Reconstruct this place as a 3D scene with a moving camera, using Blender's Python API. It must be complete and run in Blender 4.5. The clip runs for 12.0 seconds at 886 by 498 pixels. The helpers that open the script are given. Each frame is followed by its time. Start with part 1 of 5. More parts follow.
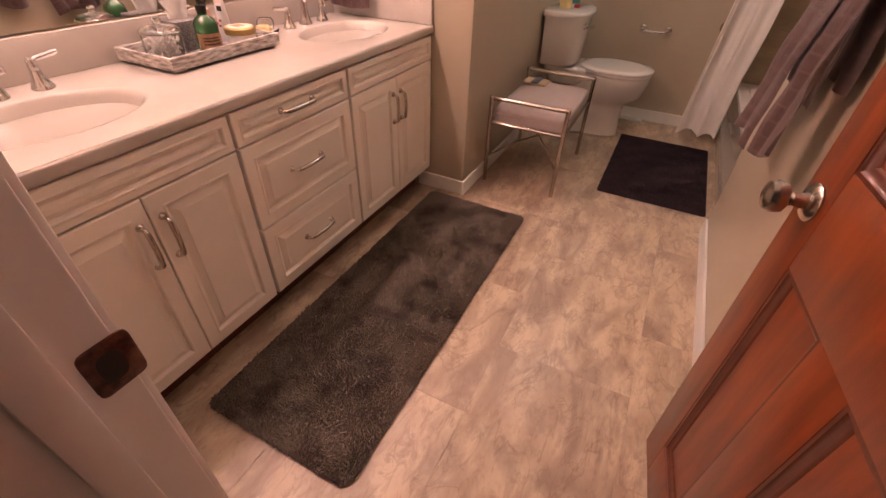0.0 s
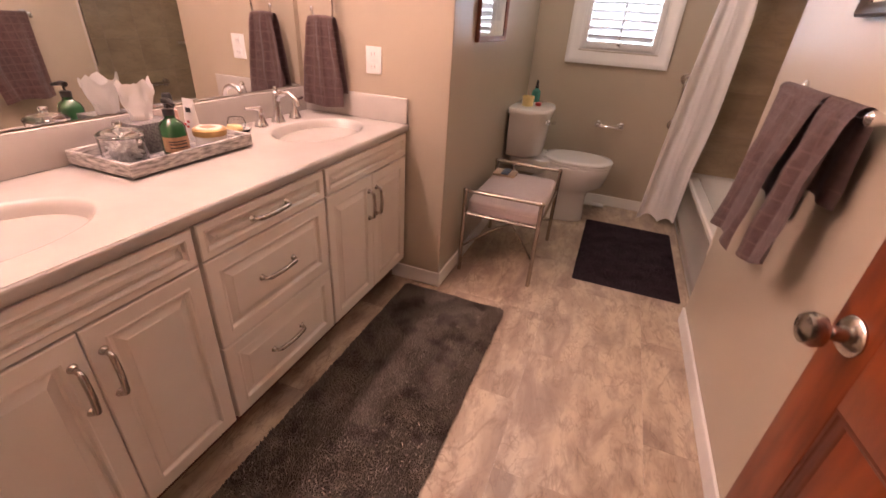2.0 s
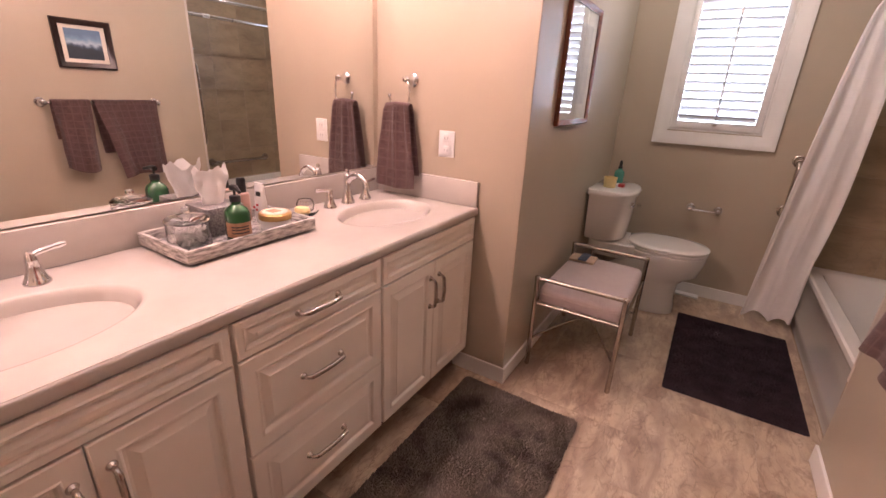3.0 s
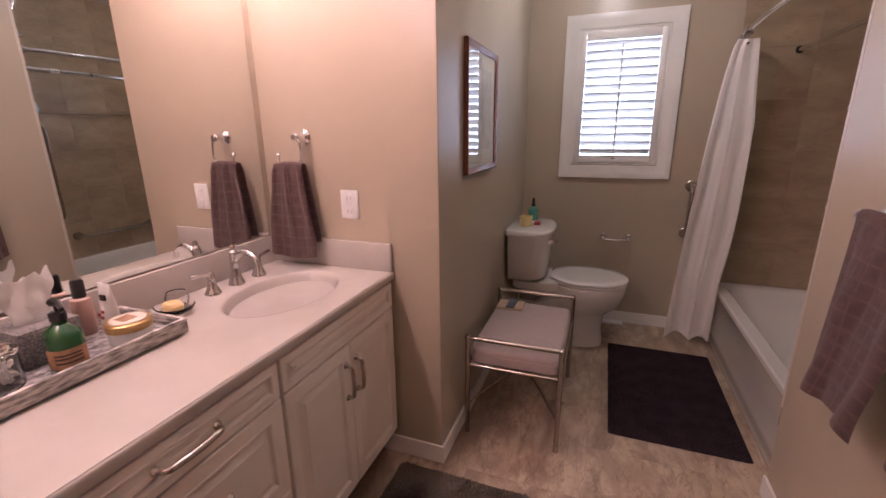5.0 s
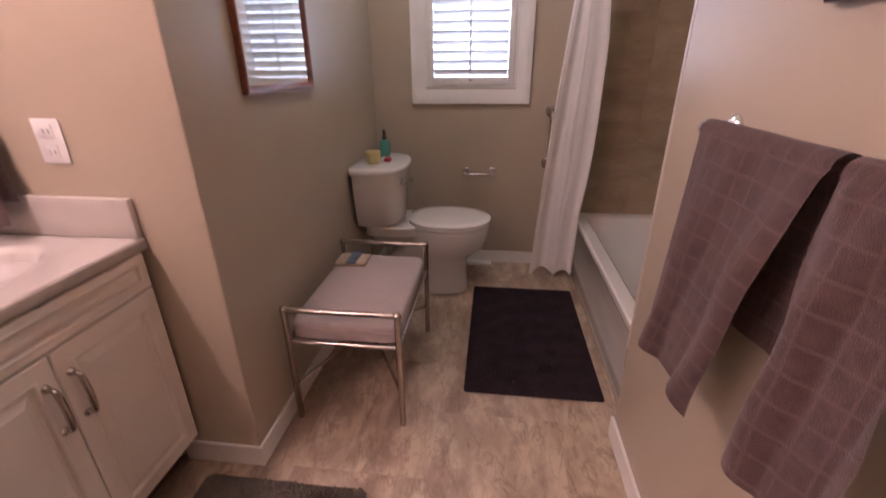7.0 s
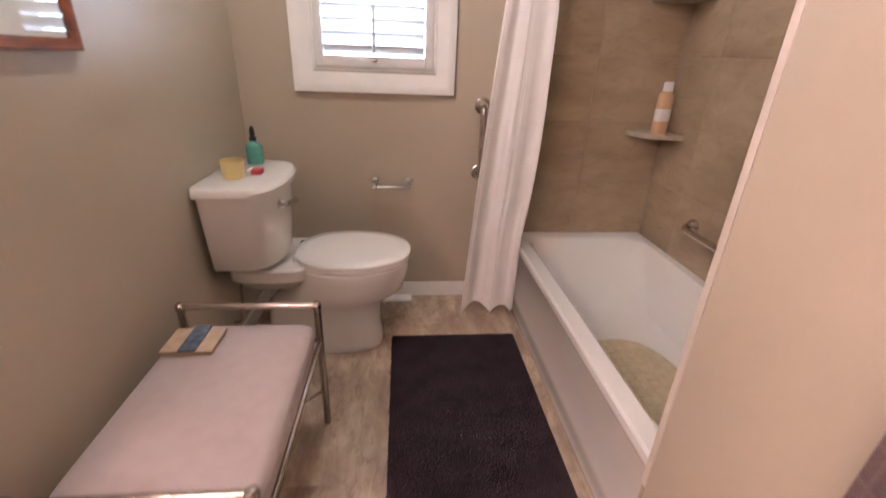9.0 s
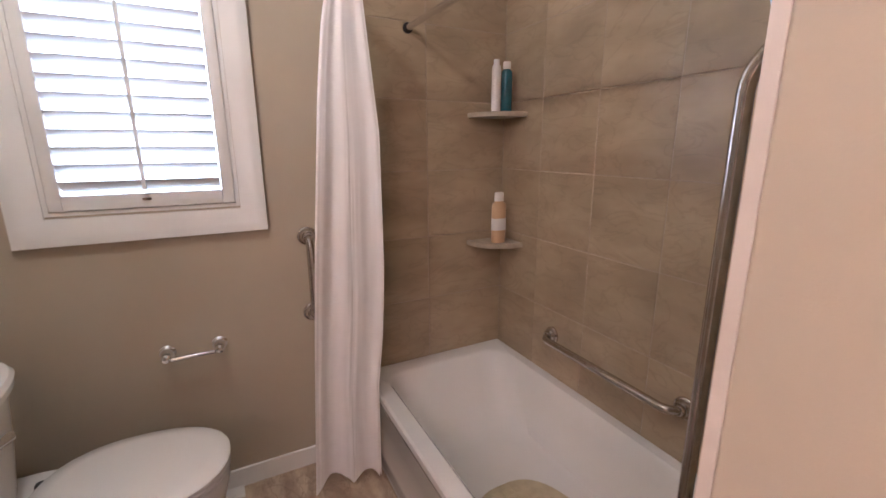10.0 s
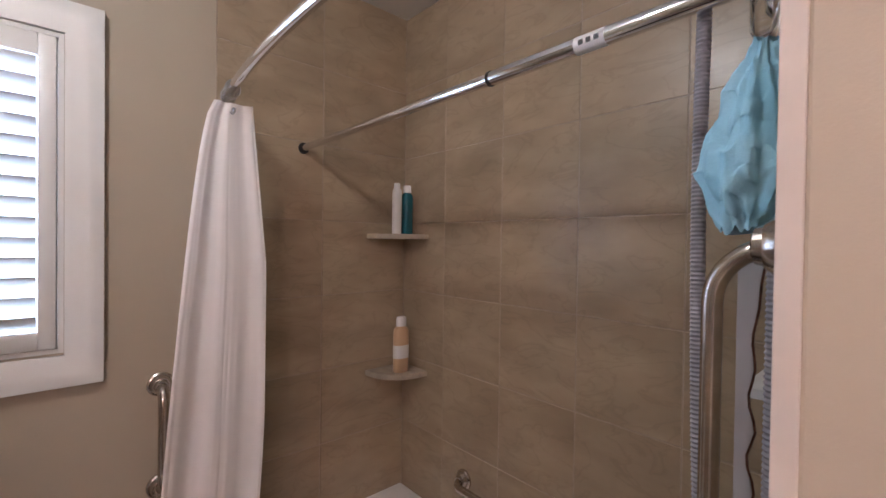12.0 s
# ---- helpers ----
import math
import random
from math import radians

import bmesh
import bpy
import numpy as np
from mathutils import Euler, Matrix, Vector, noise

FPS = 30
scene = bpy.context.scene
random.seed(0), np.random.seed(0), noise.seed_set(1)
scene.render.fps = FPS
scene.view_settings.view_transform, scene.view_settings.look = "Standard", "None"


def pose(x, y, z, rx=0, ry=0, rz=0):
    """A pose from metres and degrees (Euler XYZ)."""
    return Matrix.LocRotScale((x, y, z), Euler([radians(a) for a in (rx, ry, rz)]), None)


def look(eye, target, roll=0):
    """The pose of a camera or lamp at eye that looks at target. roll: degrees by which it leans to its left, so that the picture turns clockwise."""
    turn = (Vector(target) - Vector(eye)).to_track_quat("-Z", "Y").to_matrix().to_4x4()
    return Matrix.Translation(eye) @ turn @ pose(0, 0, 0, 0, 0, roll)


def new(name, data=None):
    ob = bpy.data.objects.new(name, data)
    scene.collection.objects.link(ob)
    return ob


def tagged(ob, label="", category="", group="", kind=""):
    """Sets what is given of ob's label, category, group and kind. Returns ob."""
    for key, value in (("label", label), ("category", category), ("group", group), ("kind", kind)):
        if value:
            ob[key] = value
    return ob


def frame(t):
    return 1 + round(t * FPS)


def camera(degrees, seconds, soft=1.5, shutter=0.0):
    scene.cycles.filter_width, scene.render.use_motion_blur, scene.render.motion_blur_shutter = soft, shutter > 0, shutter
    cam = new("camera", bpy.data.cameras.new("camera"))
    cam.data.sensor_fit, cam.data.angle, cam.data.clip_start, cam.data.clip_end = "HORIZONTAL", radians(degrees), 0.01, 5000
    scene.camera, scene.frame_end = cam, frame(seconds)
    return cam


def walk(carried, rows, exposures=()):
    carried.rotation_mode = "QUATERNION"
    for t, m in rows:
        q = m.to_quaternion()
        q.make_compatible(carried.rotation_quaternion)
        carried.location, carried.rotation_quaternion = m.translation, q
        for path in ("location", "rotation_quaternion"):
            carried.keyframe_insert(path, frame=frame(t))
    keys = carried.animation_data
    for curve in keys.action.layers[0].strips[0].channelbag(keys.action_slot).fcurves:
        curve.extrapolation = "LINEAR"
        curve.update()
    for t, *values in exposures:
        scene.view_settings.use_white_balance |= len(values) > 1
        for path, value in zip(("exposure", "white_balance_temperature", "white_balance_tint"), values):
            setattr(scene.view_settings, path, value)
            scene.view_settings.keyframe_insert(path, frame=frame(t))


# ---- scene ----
cam = camera(92.1, 12.0, soft=1.5, shutter=0.2)
PATH = [
    (0, (0.794, 0.706, 1.23), (0.111, 2.123, -0.005), 2.1),
    (0.5, (0.773, 0.722, 1.223), (0.172, 2.114, -0.081), 2.5),
    (1, (0.728, 0.724, 1.218), (0.19, 2.179, -0.044), 2.3),
    (1.5, (0.69, 0.74, 1.237), (0.178, 2.276, 0.063), 2.3),
    (2, (0.658, 0.804, 1.265), (0.054, 2.458, 0.317), 3.9),
    (2.5, (0.66, 0.89, 1.269), (-0.265, 2.476, 0.475), 3.2),
    (2.7, (0.641, 0.935, 1.279), (-0.32, 2.523, 0.535), 2.6),
    (4.3, (0.496, 1.086, 1.339), (-0.362, 2.813, 0.809), -0.9),
    (4.5, (0.492, 1.118, 1.345), (-0.278, 2.886, 0.813), -0.9),
    (5, (0.525, 1.199, 1.349), (-0.154, 3.005, 0.823), -0.6),
    (5.5, (0.566, 1.282, 1.346), (0.101, 3.149, 0.8), 0.7),
    (6, (0.607, 1.34, 1.329), (0.344, 3.246, 0.782), -0.6),
    (6.5, (0.64, 1.515, 1.337), (0.255, 3.409, 0.824), 0.7),
    (7, (0.725, 1.632, 1.255), (0.506, 3.456, 0.464), -0.4),
    (7.2, (0.716, 1.681, 1.221), (0.632, 3.444, 0.281), 2.1),
    (8.8, (0.685, 2.216, 1.147), (0.8, 3.979, 0.209), 2.5),
    (9, (0.688, 2.297, 1.189), (0.876, 4.115, 0.378), 2.3),
    (9.5, (0.691, 2.52, 1.298), (1.344, 4.31, 0.69), 1.2),
    (10, (0.783, 2.673, 1.329), (1.675, 4.401, 0.865), -0.3),
    (10.5, (0.833, 2.777, 1.358), (1.803, 4.493, 1.018), 0.0),
    (11, (0.841, 2.824, 1.394), (1.975, 4.457, 1.169), 0.2),
    (11.5, (0.83, 2.837, 1.418), (2.076, 4.398, 1.309), 0.6),
    (12, (0.832, 2.824, 1.436), (2.165, 4.315, 1.41), 0.8),
]
EXPOSURES = [(0.0, 0.20, 7200, 28), (1.5, 0.20, 7150, 28), (2.0, 0.27, 6750, 25), (2.5, 0.30, 6500, 24), (4.4, -0.33, 6000, 24), (5.2, -0.38, 6000, 25), (6.5, -0.31, 6000, 27), (8.8, 0.80, 5950, 18), (9.5, 0.71, 5830, 16), (10.5, 0.07, 5700, 15), (11.4, -0.18, 5680, 14), (12.0, 0.04, 5540, 14)]
walk(cam, [(t, look(eye, target, roll)) for t, eye, target, roll in PATH], EXPOSURES)

# ---- light: sky, sun, window light; the fixtures and an added fill bulb glow further down ----
world = bpy.data.worlds.new("sky")
scene.world = world
world.use_nodes = True
wn = world.node_tree.nodes
sky = wn.new("ShaderNodeTexSky")
sky.sky_type, sky.sun_disc = "NISHITA", False
sky.sun_elevation, sky.sun_rotation = radians(42), radians(200)
world.node_tree.links.new(sky.outputs[0], wn["Background"].inputs[0])
wn["Background"].inputs[1].default_value = 0.35
sun = new("sun", bpy.data.lights.new("sun", "SUN"))
sun.data.energy, sun.data.angle, sun.data.color = 3.0, radians(0.5), (1.0, 0.95, 0.88)
sun.matrix_basis = look((0.5, -6, 8), (0.5, 2, 0))
daylight = new("window_daylight", bpy.data.lights.new("window_daylight", "AREA"))
daylight.data.shape, daylight.data.size, daylight.data.size_y = "RECTANGLE", 1.8, 2.6
daylight.data.energy, daylight.data.color = 105.0, (0.66, 0.79, 1.0)
daylight.matrix_basis = look((0.565, 4.80, 1.60), (0.565, 4.0, 1.55))
BULB, BULB_COLOUR = 176.0, (1.0, 0.71, 0.64)
DOME, DOME_COLOUR = 212.0, (1.0, 0.935, 0.83)


# ---- materials ----
def mat(name, c1, c2=None, scale=8.0, rough=0.5, metal=0.0, bump=0.0, bump_scale=200.0, stretch=(1, 1, 1), vary=0.0, coat=0.0, sheen=0.0, detail=4.0):
    m = bpy.data.materials.new(name)
    m.use_nodes = True
    nt = m.node_tree
    b = nt.nodes["Principled BSDF"]
    b.inputs["Roughness"].default_value = rough
    b.inputs["Metallic"].default_value = metal
    b.inputs["Coat Weight"].default_value = coat
    b.inputs["Sheen Weight"].default_value = sheen
    tc = nt.nodes.new("ShaderNodeTexCoord")
    mp = nt.nodes.new("ShaderNodeMapping")
    mp.inputs["Scale"].default_value = stretch
    nt.links.new(tc.outputs["Object"], mp.inputs[0])
    if c2 is None:
        c2 = tuple(v * 0.9 for v in c1)
    n = nt.nodes.new("ShaderNodeTexNoise")
    n.inputs["Scale"].default_value, n.inputs["Detail"].default_value = scale, detail
    nt.links.new(mp.outputs[0], n.inputs["Vector"])
    ramp = nt.nodes.new("ShaderNodeValToRGB")
    ramp.color_ramp.elements[0].position, ramp.color_ramp.elements[1].position = 0.35, 0.65
    ramp.color_ramp.elements[0].color, ramp.color_ramp.elements[1].color = (*c2, 1), (*c1, 1)
    nt.links.new(n.outputs[0], ramp.inputs[0])
    out = ramp.outputs[0]
    if vary:
        info = nt.nodes.new("ShaderNodeObjectInfo")
        hsv = nt.nodes.new("ShaderNodeHueSaturation")
        mr = nt.nodes.new("ShaderNodeMapRange")
        mr.inputs["To Min"].default_value, mr.inputs["To Max"].default_value = 1 - vary, 1 + vary
        nt.links.new(info.outputs["Random"], mr.inputs[0])
        nt.links.new(mr.outputs[0], hsv.inputs["Value"])
        nt.links.new(out, hsv.inputs["Color"])
        out = hsv.outputs[0]
        add = nt.nodes.new("ShaderNodeVectorMath")
        add.operation = "MULTIPLY_ADD"
        add.inputs[1].default_value = (37, 53, 29)
        comb = nt.nodes.new("ShaderNodeCombineXYZ")
        for k in range(3):
            nt.links.new(info.outputs["Random"], comb.inputs[k])
        nt.links.new(comb.outputs[0], add.inputs[0])
        nt.links.new(mp.outputs[0], add.inputs[2])
        nt.links.new(add.outputs[0], n.inputs["Vector"])
    nt.links.new(out, b.inputs["Base Color"])
    if bump:
        n2 = nt.nodes.new("ShaderNodeTexNoise")
        n2.inputs["Scale"].default_value, n2.inputs["Detail"].default_value = bump_scale, 3
        nt.links.new(tc.outputs["Object"], n2.inputs["Vector"])
        bp = nt.nodes.new("ShaderNodeBump")
        bp.inputs["Strength"].default_value, bp.inputs["Distance"].default_value = bump, 0.002
        nt.links.new(n2.outputs[0], bp.inputs["Height"])
        nt.links.new(bp.outputs[0], b.inputs["Normal"])
    return m


def glow(name, colour, strength):
    m = mat(name, (0.9, 0.9, 0.88), rough=0.3)
    b = m.node_tree.nodes["Principled BSDF"]
    b.inputs["Emission Color"].default_value, b.inputs["Emission Strength"].default_value = (*colour, 1), strength
    return m


def glass(name, colour=(1, 1, 1), rough=0.0, ior=1.45):
    m = mat(name, colour, colour, rough=rough)
    b = m.node_tree.nodes["Principled BSDF"]
    b.inputs["Transmission Weight"].default_value, b.inputs["IOR"].default_value = 1.0, ior
    return m


def veined(name, light, mid, dark, scale, rough, vary=0.08, stretch=(1, 1, 1), vein=0.5, bump=0.1):
    """Stone look: clouds at two scales, thin warped veins, piece-to-piece change."""
    m = mat(name, light, mid, scale, rough, vary=vary, stretch=stretch, bump=bump, bump_scale=60, detail=8)
    nt = m.node_tree
    b = nt.nodes["Principled BSDF"]
    src = b.inputs["Base Color"].links[0].from_socket
    vec = [n for n in nt.nodes if n.bl_idname == "ShaderNodeVectorMath"][0].outputs[0]
    big = nt.nodes.new("ShaderNodeTexNoise")
    big.inputs["Scale"].default_value, big.inputs["Detail"].default_value = scale * 0.45, 5
    nt.links.new(vec, big.inputs["Vector"])
    r1 = nt.nodes.new("ShaderNodeMapRange")
    r1.inputs["From Min"].default_value, r1.inputs["From Max"].default_value = 0.48, 0.72
    r1.inputs["To Max"].default_value = 0.75
    nt.links.new(big.outputs[0], r1.inputs[0])
    m1 = nt.nodes.new("ShaderNodeMix")
    m1.data_type = "RGBA"
    m1.inputs[7].default_value = (*dark, 1)
    nt.links.new(r1.outputs[0], m1.inputs[0])
    nt.links.new(src, m1.inputs[6])
    warp = nt.nodes.new("ShaderNodeTexNoise")
    warp.inputs["Scale"].default_value, warp.inputs["Detail"].default_value = scale * 0.9, 6
    warp.inputs["Distortion"].default_value = 1.2
    nt.links.new(vec, warp.inputs["Vector"])
    sub = nt.nodes.new("ShaderNodeMath")
    sub.operation = "SUBTRACT"
    sub.inputs[1].default_value = 0.5
    nt.links.new(warp.outputs[0], sub.inputs[0])
    ab = nt.nodes.new("ShaderNodeMath")
    ab.operation = "ABSOLUTE"
    nt.links.new(sub.outputs[0], ab.inputs[0])
    r2 = nt.nodes.new("ShaderNodeMapRange")
    r2.inputs["From Min"].default_value, r2.inputs["From Max"].default_value = 0.0, 0.030
    r2.inputs["To Min"].default_value, r2.inputs["To Max"].default_value = vein, 0.0
    nt.links.new(ab.outputs[0], r2.inputs[0])
    m2 = nt.nodes.new("ShaderNodeMix")
    m2.data_type = "RGBA"
    m2.inputs[7].default_value = (*(v * 0.65 for v in dark), 1)
    nt.links.new(r2.outputs[0], m2.inputs[0])
    nt.links.new(m1.outputs[2], m2.inputs[6])
    nt.links.new(m2.outputs[2], b.inputs["Base Color"])
    return m


def slate_print(name, light, mid, dark, line):
    """Printed slate: cloudy patches, streaks along the tile and broken thin cracks, new on every tile."""
    m = mat(name, light, mid, 5.5, 0.36, vary=0.05, stretch=(1.9, 0.8, 1), bump=0.10, bump_scale=70, detail=10)
    m.node_tree.nodes["Color Ramp"].color_ramp.elements[0].position = 0.40
    m.node_tree.nodes["Color Ramp"].color_ramp.elements[1].position = 0.58
    nt = m.node_tree
    b = nt.nodes["Principled BSDF"]
    src = b.inputs["Base Color"].links[0].from_socket
    vec = [n for n in nt.nodes if n.bl_idname == "ShaderNodeVectorMath"][0].outputs[0]

    def cloud(scale, detail, lo, hi, top, distort=0.0, rough=0.5):
        n = nt.nodes.new("ShaderNodeTexNoise")
        n.inputs["Scale"].default_value, n.inputs["Detail"].default_value = scale, detail
        n.inputs["Distortion"].default_value, n.inputs["Roughness"].default_value = distort, rough
        nt.links.new(vec, n.inputs["Vector"])
        mr = nt.nodes.new("ShaderNodeMapRange")
        mr.inputs["From Min"].default_value, mr.inputs["From Max"].default_value, mr.inputs["To Max"].default_value = lo, hi, top
        nt.links.new(n.outputs[0], mr.inputs[0])
        return n, mr.outputs[0]

    def over(below, fac, colour):
        mx = nt.nodes.new("ShaderNodeMix")
        mx.data_type = "RGBA"
        mx.inputs[7].default_value = (*colour, 1)
        nt.links.new(fac, mx.inputs[0])
        nt.links.new(below, mx.inputs[6])
        return mx.outputs[2]

    def maths(op, a, q):
        n = nt.nodes.new("ShaderNodeMath")
        n.operation, n.use_clamp = op, False
        nt.links.new(a, n.inputs[0])
        if isinstance(q, float):
            n.inputs[1].default_value = q
        else:
            nt.links.new(q, n.inputs[1])
        return n.outputs[0]

    col = over(src, cloud(3.4, 7, 0.49, 0.64, 0.85, 0.8, 0.6)[1], dark)
    col = over(col, cloud(14.0, 9, 0.50, 0.66, 0.60, 0.6, 0.68)[1], dark)
    for scale, width, most, lo in ((3.2, 0.020, 0.55, 0.42), (6.0, 0.026, 0.45, 0.45), (12.0, 0.034, 0.40, 0.48)):
        n, _ = cloud(scale, 7, 0, 1, 1, 1.4)
        dist = maths("ABSOLUTE", maths("SUBTRACT", n.outputs[0], 0.5), 0.0)
        mr = nt.nodes.new("ShaderNodeMapRange")
        mr.inputs["From Max"].default_value = width
        mr.inputs["To Min"].default_value, mr.inputs["To Max"].default_value = most, 0.0
        nt.links.new(dist, mr.inputs[0])
        col = over(col, maths("MULTIPLY", mr.outputs[0], cloud(scale * 1.3, 3, lo, lo + 0.12, 1.0)[1]), line)
    nt.links.new(col, b.inputs["Base Color"])
    return m


def checked(name, base, line, cell=0.042):
    """Terry cloth with a raised square check."""
    m = mat(name, base, tuple(v * 0.75 for v in base), 45, 0.95, bump=0.9, bump_scale=520, sheen=0.3, detail=8)
    m.node_tree.nodes["Bump"].inputs["Distance"].default_value = 0.003
    nt = m.node_tree
    b = nt.nodes["Principled BSDF"]
    src = b.inputs["Base Color"].links[0].from_socket
    uv = nt.nodes.new("ShaderNodeUVMap")
    br = nt.nodes.new("ShaderNodeTexBrick")
    br.offset = 0.0
    br.inputs["Scale"].default_value = 1.0
    br.inputs["Brick Width"].default_value = br.inputs["Row Height"].default_value = cell
    br.inputs["Mortar Size"].default_value, br.inputs["Mortar Smooth"].default_value = 0.0045, 1.0
    nt.links.new(uv.outputs[0], br.inputs["Vector"])
    mx = nt.nodes.new("ShaderNodeMix")
    mx.data_type = "RGBA"
    mx.inputs[7].default_value = (*line, 1)
    nt.links.new(br.outputs["Fac"], mx.inputs[0])
    nt.links.new(src, mx.inputs[6])
    nt.links.new(mx.outputs[2], b.inputs["Base Color"])
    return m


PAINT = mat("wall_paint", (0.448, 0.381, 0.288), (0.428, 0.362, 0.272), 3, 0.30, bump=0.12, bump_scale=350)
CEILING = mat("ceiling_paint", (0.78, 0.77, 0.74), (0.74, 0.73, 0.70), 4, 0.8, bump=0.3, bump_scale=120)
TRIM = mat("trim_paint", (0.80, 0.78, 0.74), (0.76, 0.74, 0.70), 6, 0.32, bump=0.05, bump_scale=90)
CREAM = mat("cabinet_paint", (0.82, 0.77, 0.69), (0.78, 0.73, 0.65), 5, 0.35, bump=0.05, bump_scale=60)
SOLID = mat("cultured_marble", (0.51, 0.472, 0.430), (0.475, 0.438, 0.396), 7, 0.14, coat=0.3)
PORCELAIN = mat("porcelain", (0.76, 0.74, 0.70), (0.74, 0.72, 0.68), 3, 0.08, coat=0.4)
CHROME = mat("chrome", (0.80, 0.80, 0.82), (0.74, 0.74, 0.76), 20, 0.08, 1.0)
NICKEL = mat("brushed_nickel", (0.56, 0.51, 0.46), (0.48, 0.43, 0.39), 60, 0.19, 1.0)
BRONZE = mat("worn_dark_bronze", (0.20, 0.10, 0.075), (0.06, 0.03, 0.025), 60, 0.4, 0.9)
MIRROR = mat("mirror_silver", (0.90, 0.91, 0.90), (0.90, 0.91, 0.90), 1, 0.0, 1.0)
WOOD = mat("cherry_stained_wood", (0.225, 0.049, 0.012), (0.115, 0.022, 0.006), 5.5, 0.36, stretch=(5, 5, 0.7), bump=0.08, bump_scale=300, coat=0.12, detail=7)
WOOD_STAIN_TOE_SHADE = mat("moulding_stain_and_toe_shade", (0.115, 0.026, 0.011), (0.07, 0.016, 0.008), 12, 0.4, stretch=(6, 6, 1), coat=0.1)
FRAME_WOOD = mat("picture_frame_wood", (0.24, 0.07, 0.028), (0.13, 0.036, 0.016), 20, 0.3, stretch=(4, 1, 4), coat=0.2)
FRAME_DARK = mat("dark_picture_frame", (0.035, 0.018, 0.014), (0.02, 0.012, 0.01), 30, 0.3, coat=0.2)
SHAG = mat("charcoal_shag", (0.196, 0.165, 0.138), (0.096, 0.079, 0.067), 7.5, 1.0, detail=11)
SHAG.node_tree.nodes["Color Ramp"].color_ramp.elements[0].position = 0.31
SHAG.node_tree.nodes["Color Ramp"].color_ramp.elements[1].position = 0.49
SHAG.node_tree.nodes["Principled BSDF"].inputs["Specular IOR Level"].default_value = 0.05
COTTON_MAT = mat("dark_plum_cotton", (0.044, 0.031, 0.036), (0.031, 0.022, 0.026), 12, 1.0, detail=8)
COTTON_MAT.node_tree.nodes["Principled BSDF"].inputs["Specular IOR Level"].default_value = 0.05
TOWEL = checked("mauve_towel", (0.186, 0.106, 0.096), (0.222, 0.136, 0.124))
CURTAIN = mat("white_curtain_cloth", (0.93, 0.89, 0.86), (0.91, 0.87, 0.84), 25, 0.8, bump=0.06, bump_scale=500)
_nt = CURTAIN.node_tree
_tr = _nt.nodes.new("ShaderNodeBsdfTranslucent")
_tr.inputs[0].default_value = (0.92, 0.88, 0.85, 1)
_mix = _nt.nodes.new("ShaderNodeMixShader")
_mix.inputs[0].default_value = 0.16
_nt.links.new(_nt.nodes["Principled BSDF"].outputs[0], _mix.inputs[1])
_nt.links.new(_tr.outputs[0], _mix.inputs[2])
_nt.links.new(_mix.outputs[0], _nt.nodes["Material Output"].inputs[0])
CUSHION = mat("lilac_grey_upholstery", (0.45, 0.37, 0.345), (0.425, 0.345, 0.325), 25, 0.9, bump=0.5, bump_scale=600, sheen=0.2)
STONE = veined("shower_stone_tile", (0.400, 0.310, 0.204), (0.334, 0.256, 0.166), (0.246, 0.186, 0.120), 7.0, 0.30, vary=0.05, stretch=(0.75, 0.75, 1.8), vein=0.22)
GROUT = mat("tan_grout", (0.40, 0.325, 0.245), (0.34, 0.275, 0.21), 60, 0.9, bump=0.5)
VINYL = slate_print("stone_look_floor_tile", (0.52, 0.415, 0.300), (0.385, 0.290, 0.205), (0.262, 0.188, 0.143), (0.190, 0.126, 0.088))
SEAM = mat("floor_seam", (0.34, 0.26, 0.19), rough=0.8)
TILE_EDGE = mat("pale_tile_edge", (0.57, 0.50, 0.43), (0.53, 0.465, 0.40), 20, 0.4)
WHITE = mat("white_plastic", (0.80, 0.79, 0.77), rough=0.3)
TISSUE = mat("white_tissue", (0.86, 0.85, 0.83), rough=0.95, bump=0.3, bump_scale=200)
GREY_PATTERN = mat("grey_patterned_card", (0.23, 0.215, 0.21), (0.09, 0.085, 0.085), 160, 0.6, detail=1)
WASHED = mat("whitewashed_wood", (0.60, 0.56, 0.52), (0.16, 0.145, 0.135), 28, 0.7, stretch=(1, 1, 5), bump=0.4, bump_scale=160, detail=8)
TRAY_BED = mat("tray_print", (0.55, 0.53, 0.51), (0.07, 0.07, 0.075), 55, 0.5, detail=2)
GREEN_GLASS = mat("green_liquid_bottle", (0.018, 0.085, 0.028), (0.012, 0.06, 0.02), 6, 0.08, coat=0.5)
BLACK = mat("black_plastic", (0.014, 0.013, 0.013), rough=0.3)
CLEAR = glass("clear_glass")
PANE = glass("window_glass", (1, 1, 1), 0.0, 1.1)
GOLD = mat("gold_lid", (0.50, 0.33, 0.13), (0.38, 0.24, 0.09), 30, 0.3, 0.7)
RED = mat("red_print", (0.45, 0.05, 0.05), rough=0.5)
LABEL = mat("tan_label", (0.38, 0.22, 0.12), (0.26, 0.13, 0.07), 60, 0.6)
YELLOW = mat("yellow_wax", (0.72, 0.58, 0.26), (0.66, 0.52, 0.22), 12, 0.5)
SOAP = mat("pale_yellow_soap", (0.82, 0.62, 0.32), (0.78, 0.58, 0.28), 12, 0.5)
TEAL_CLEAR = mat("teal_gel", (0.09, 0.33, 0.26), (0.06, 0.26, 0.21), 10, 0.15, coat=0.4)
TEAL = mat("teal_bottle", (0.015, 0.12, 0.15), (0.012, 0.10, 0.13), 10, 0.2, coat=0.4)
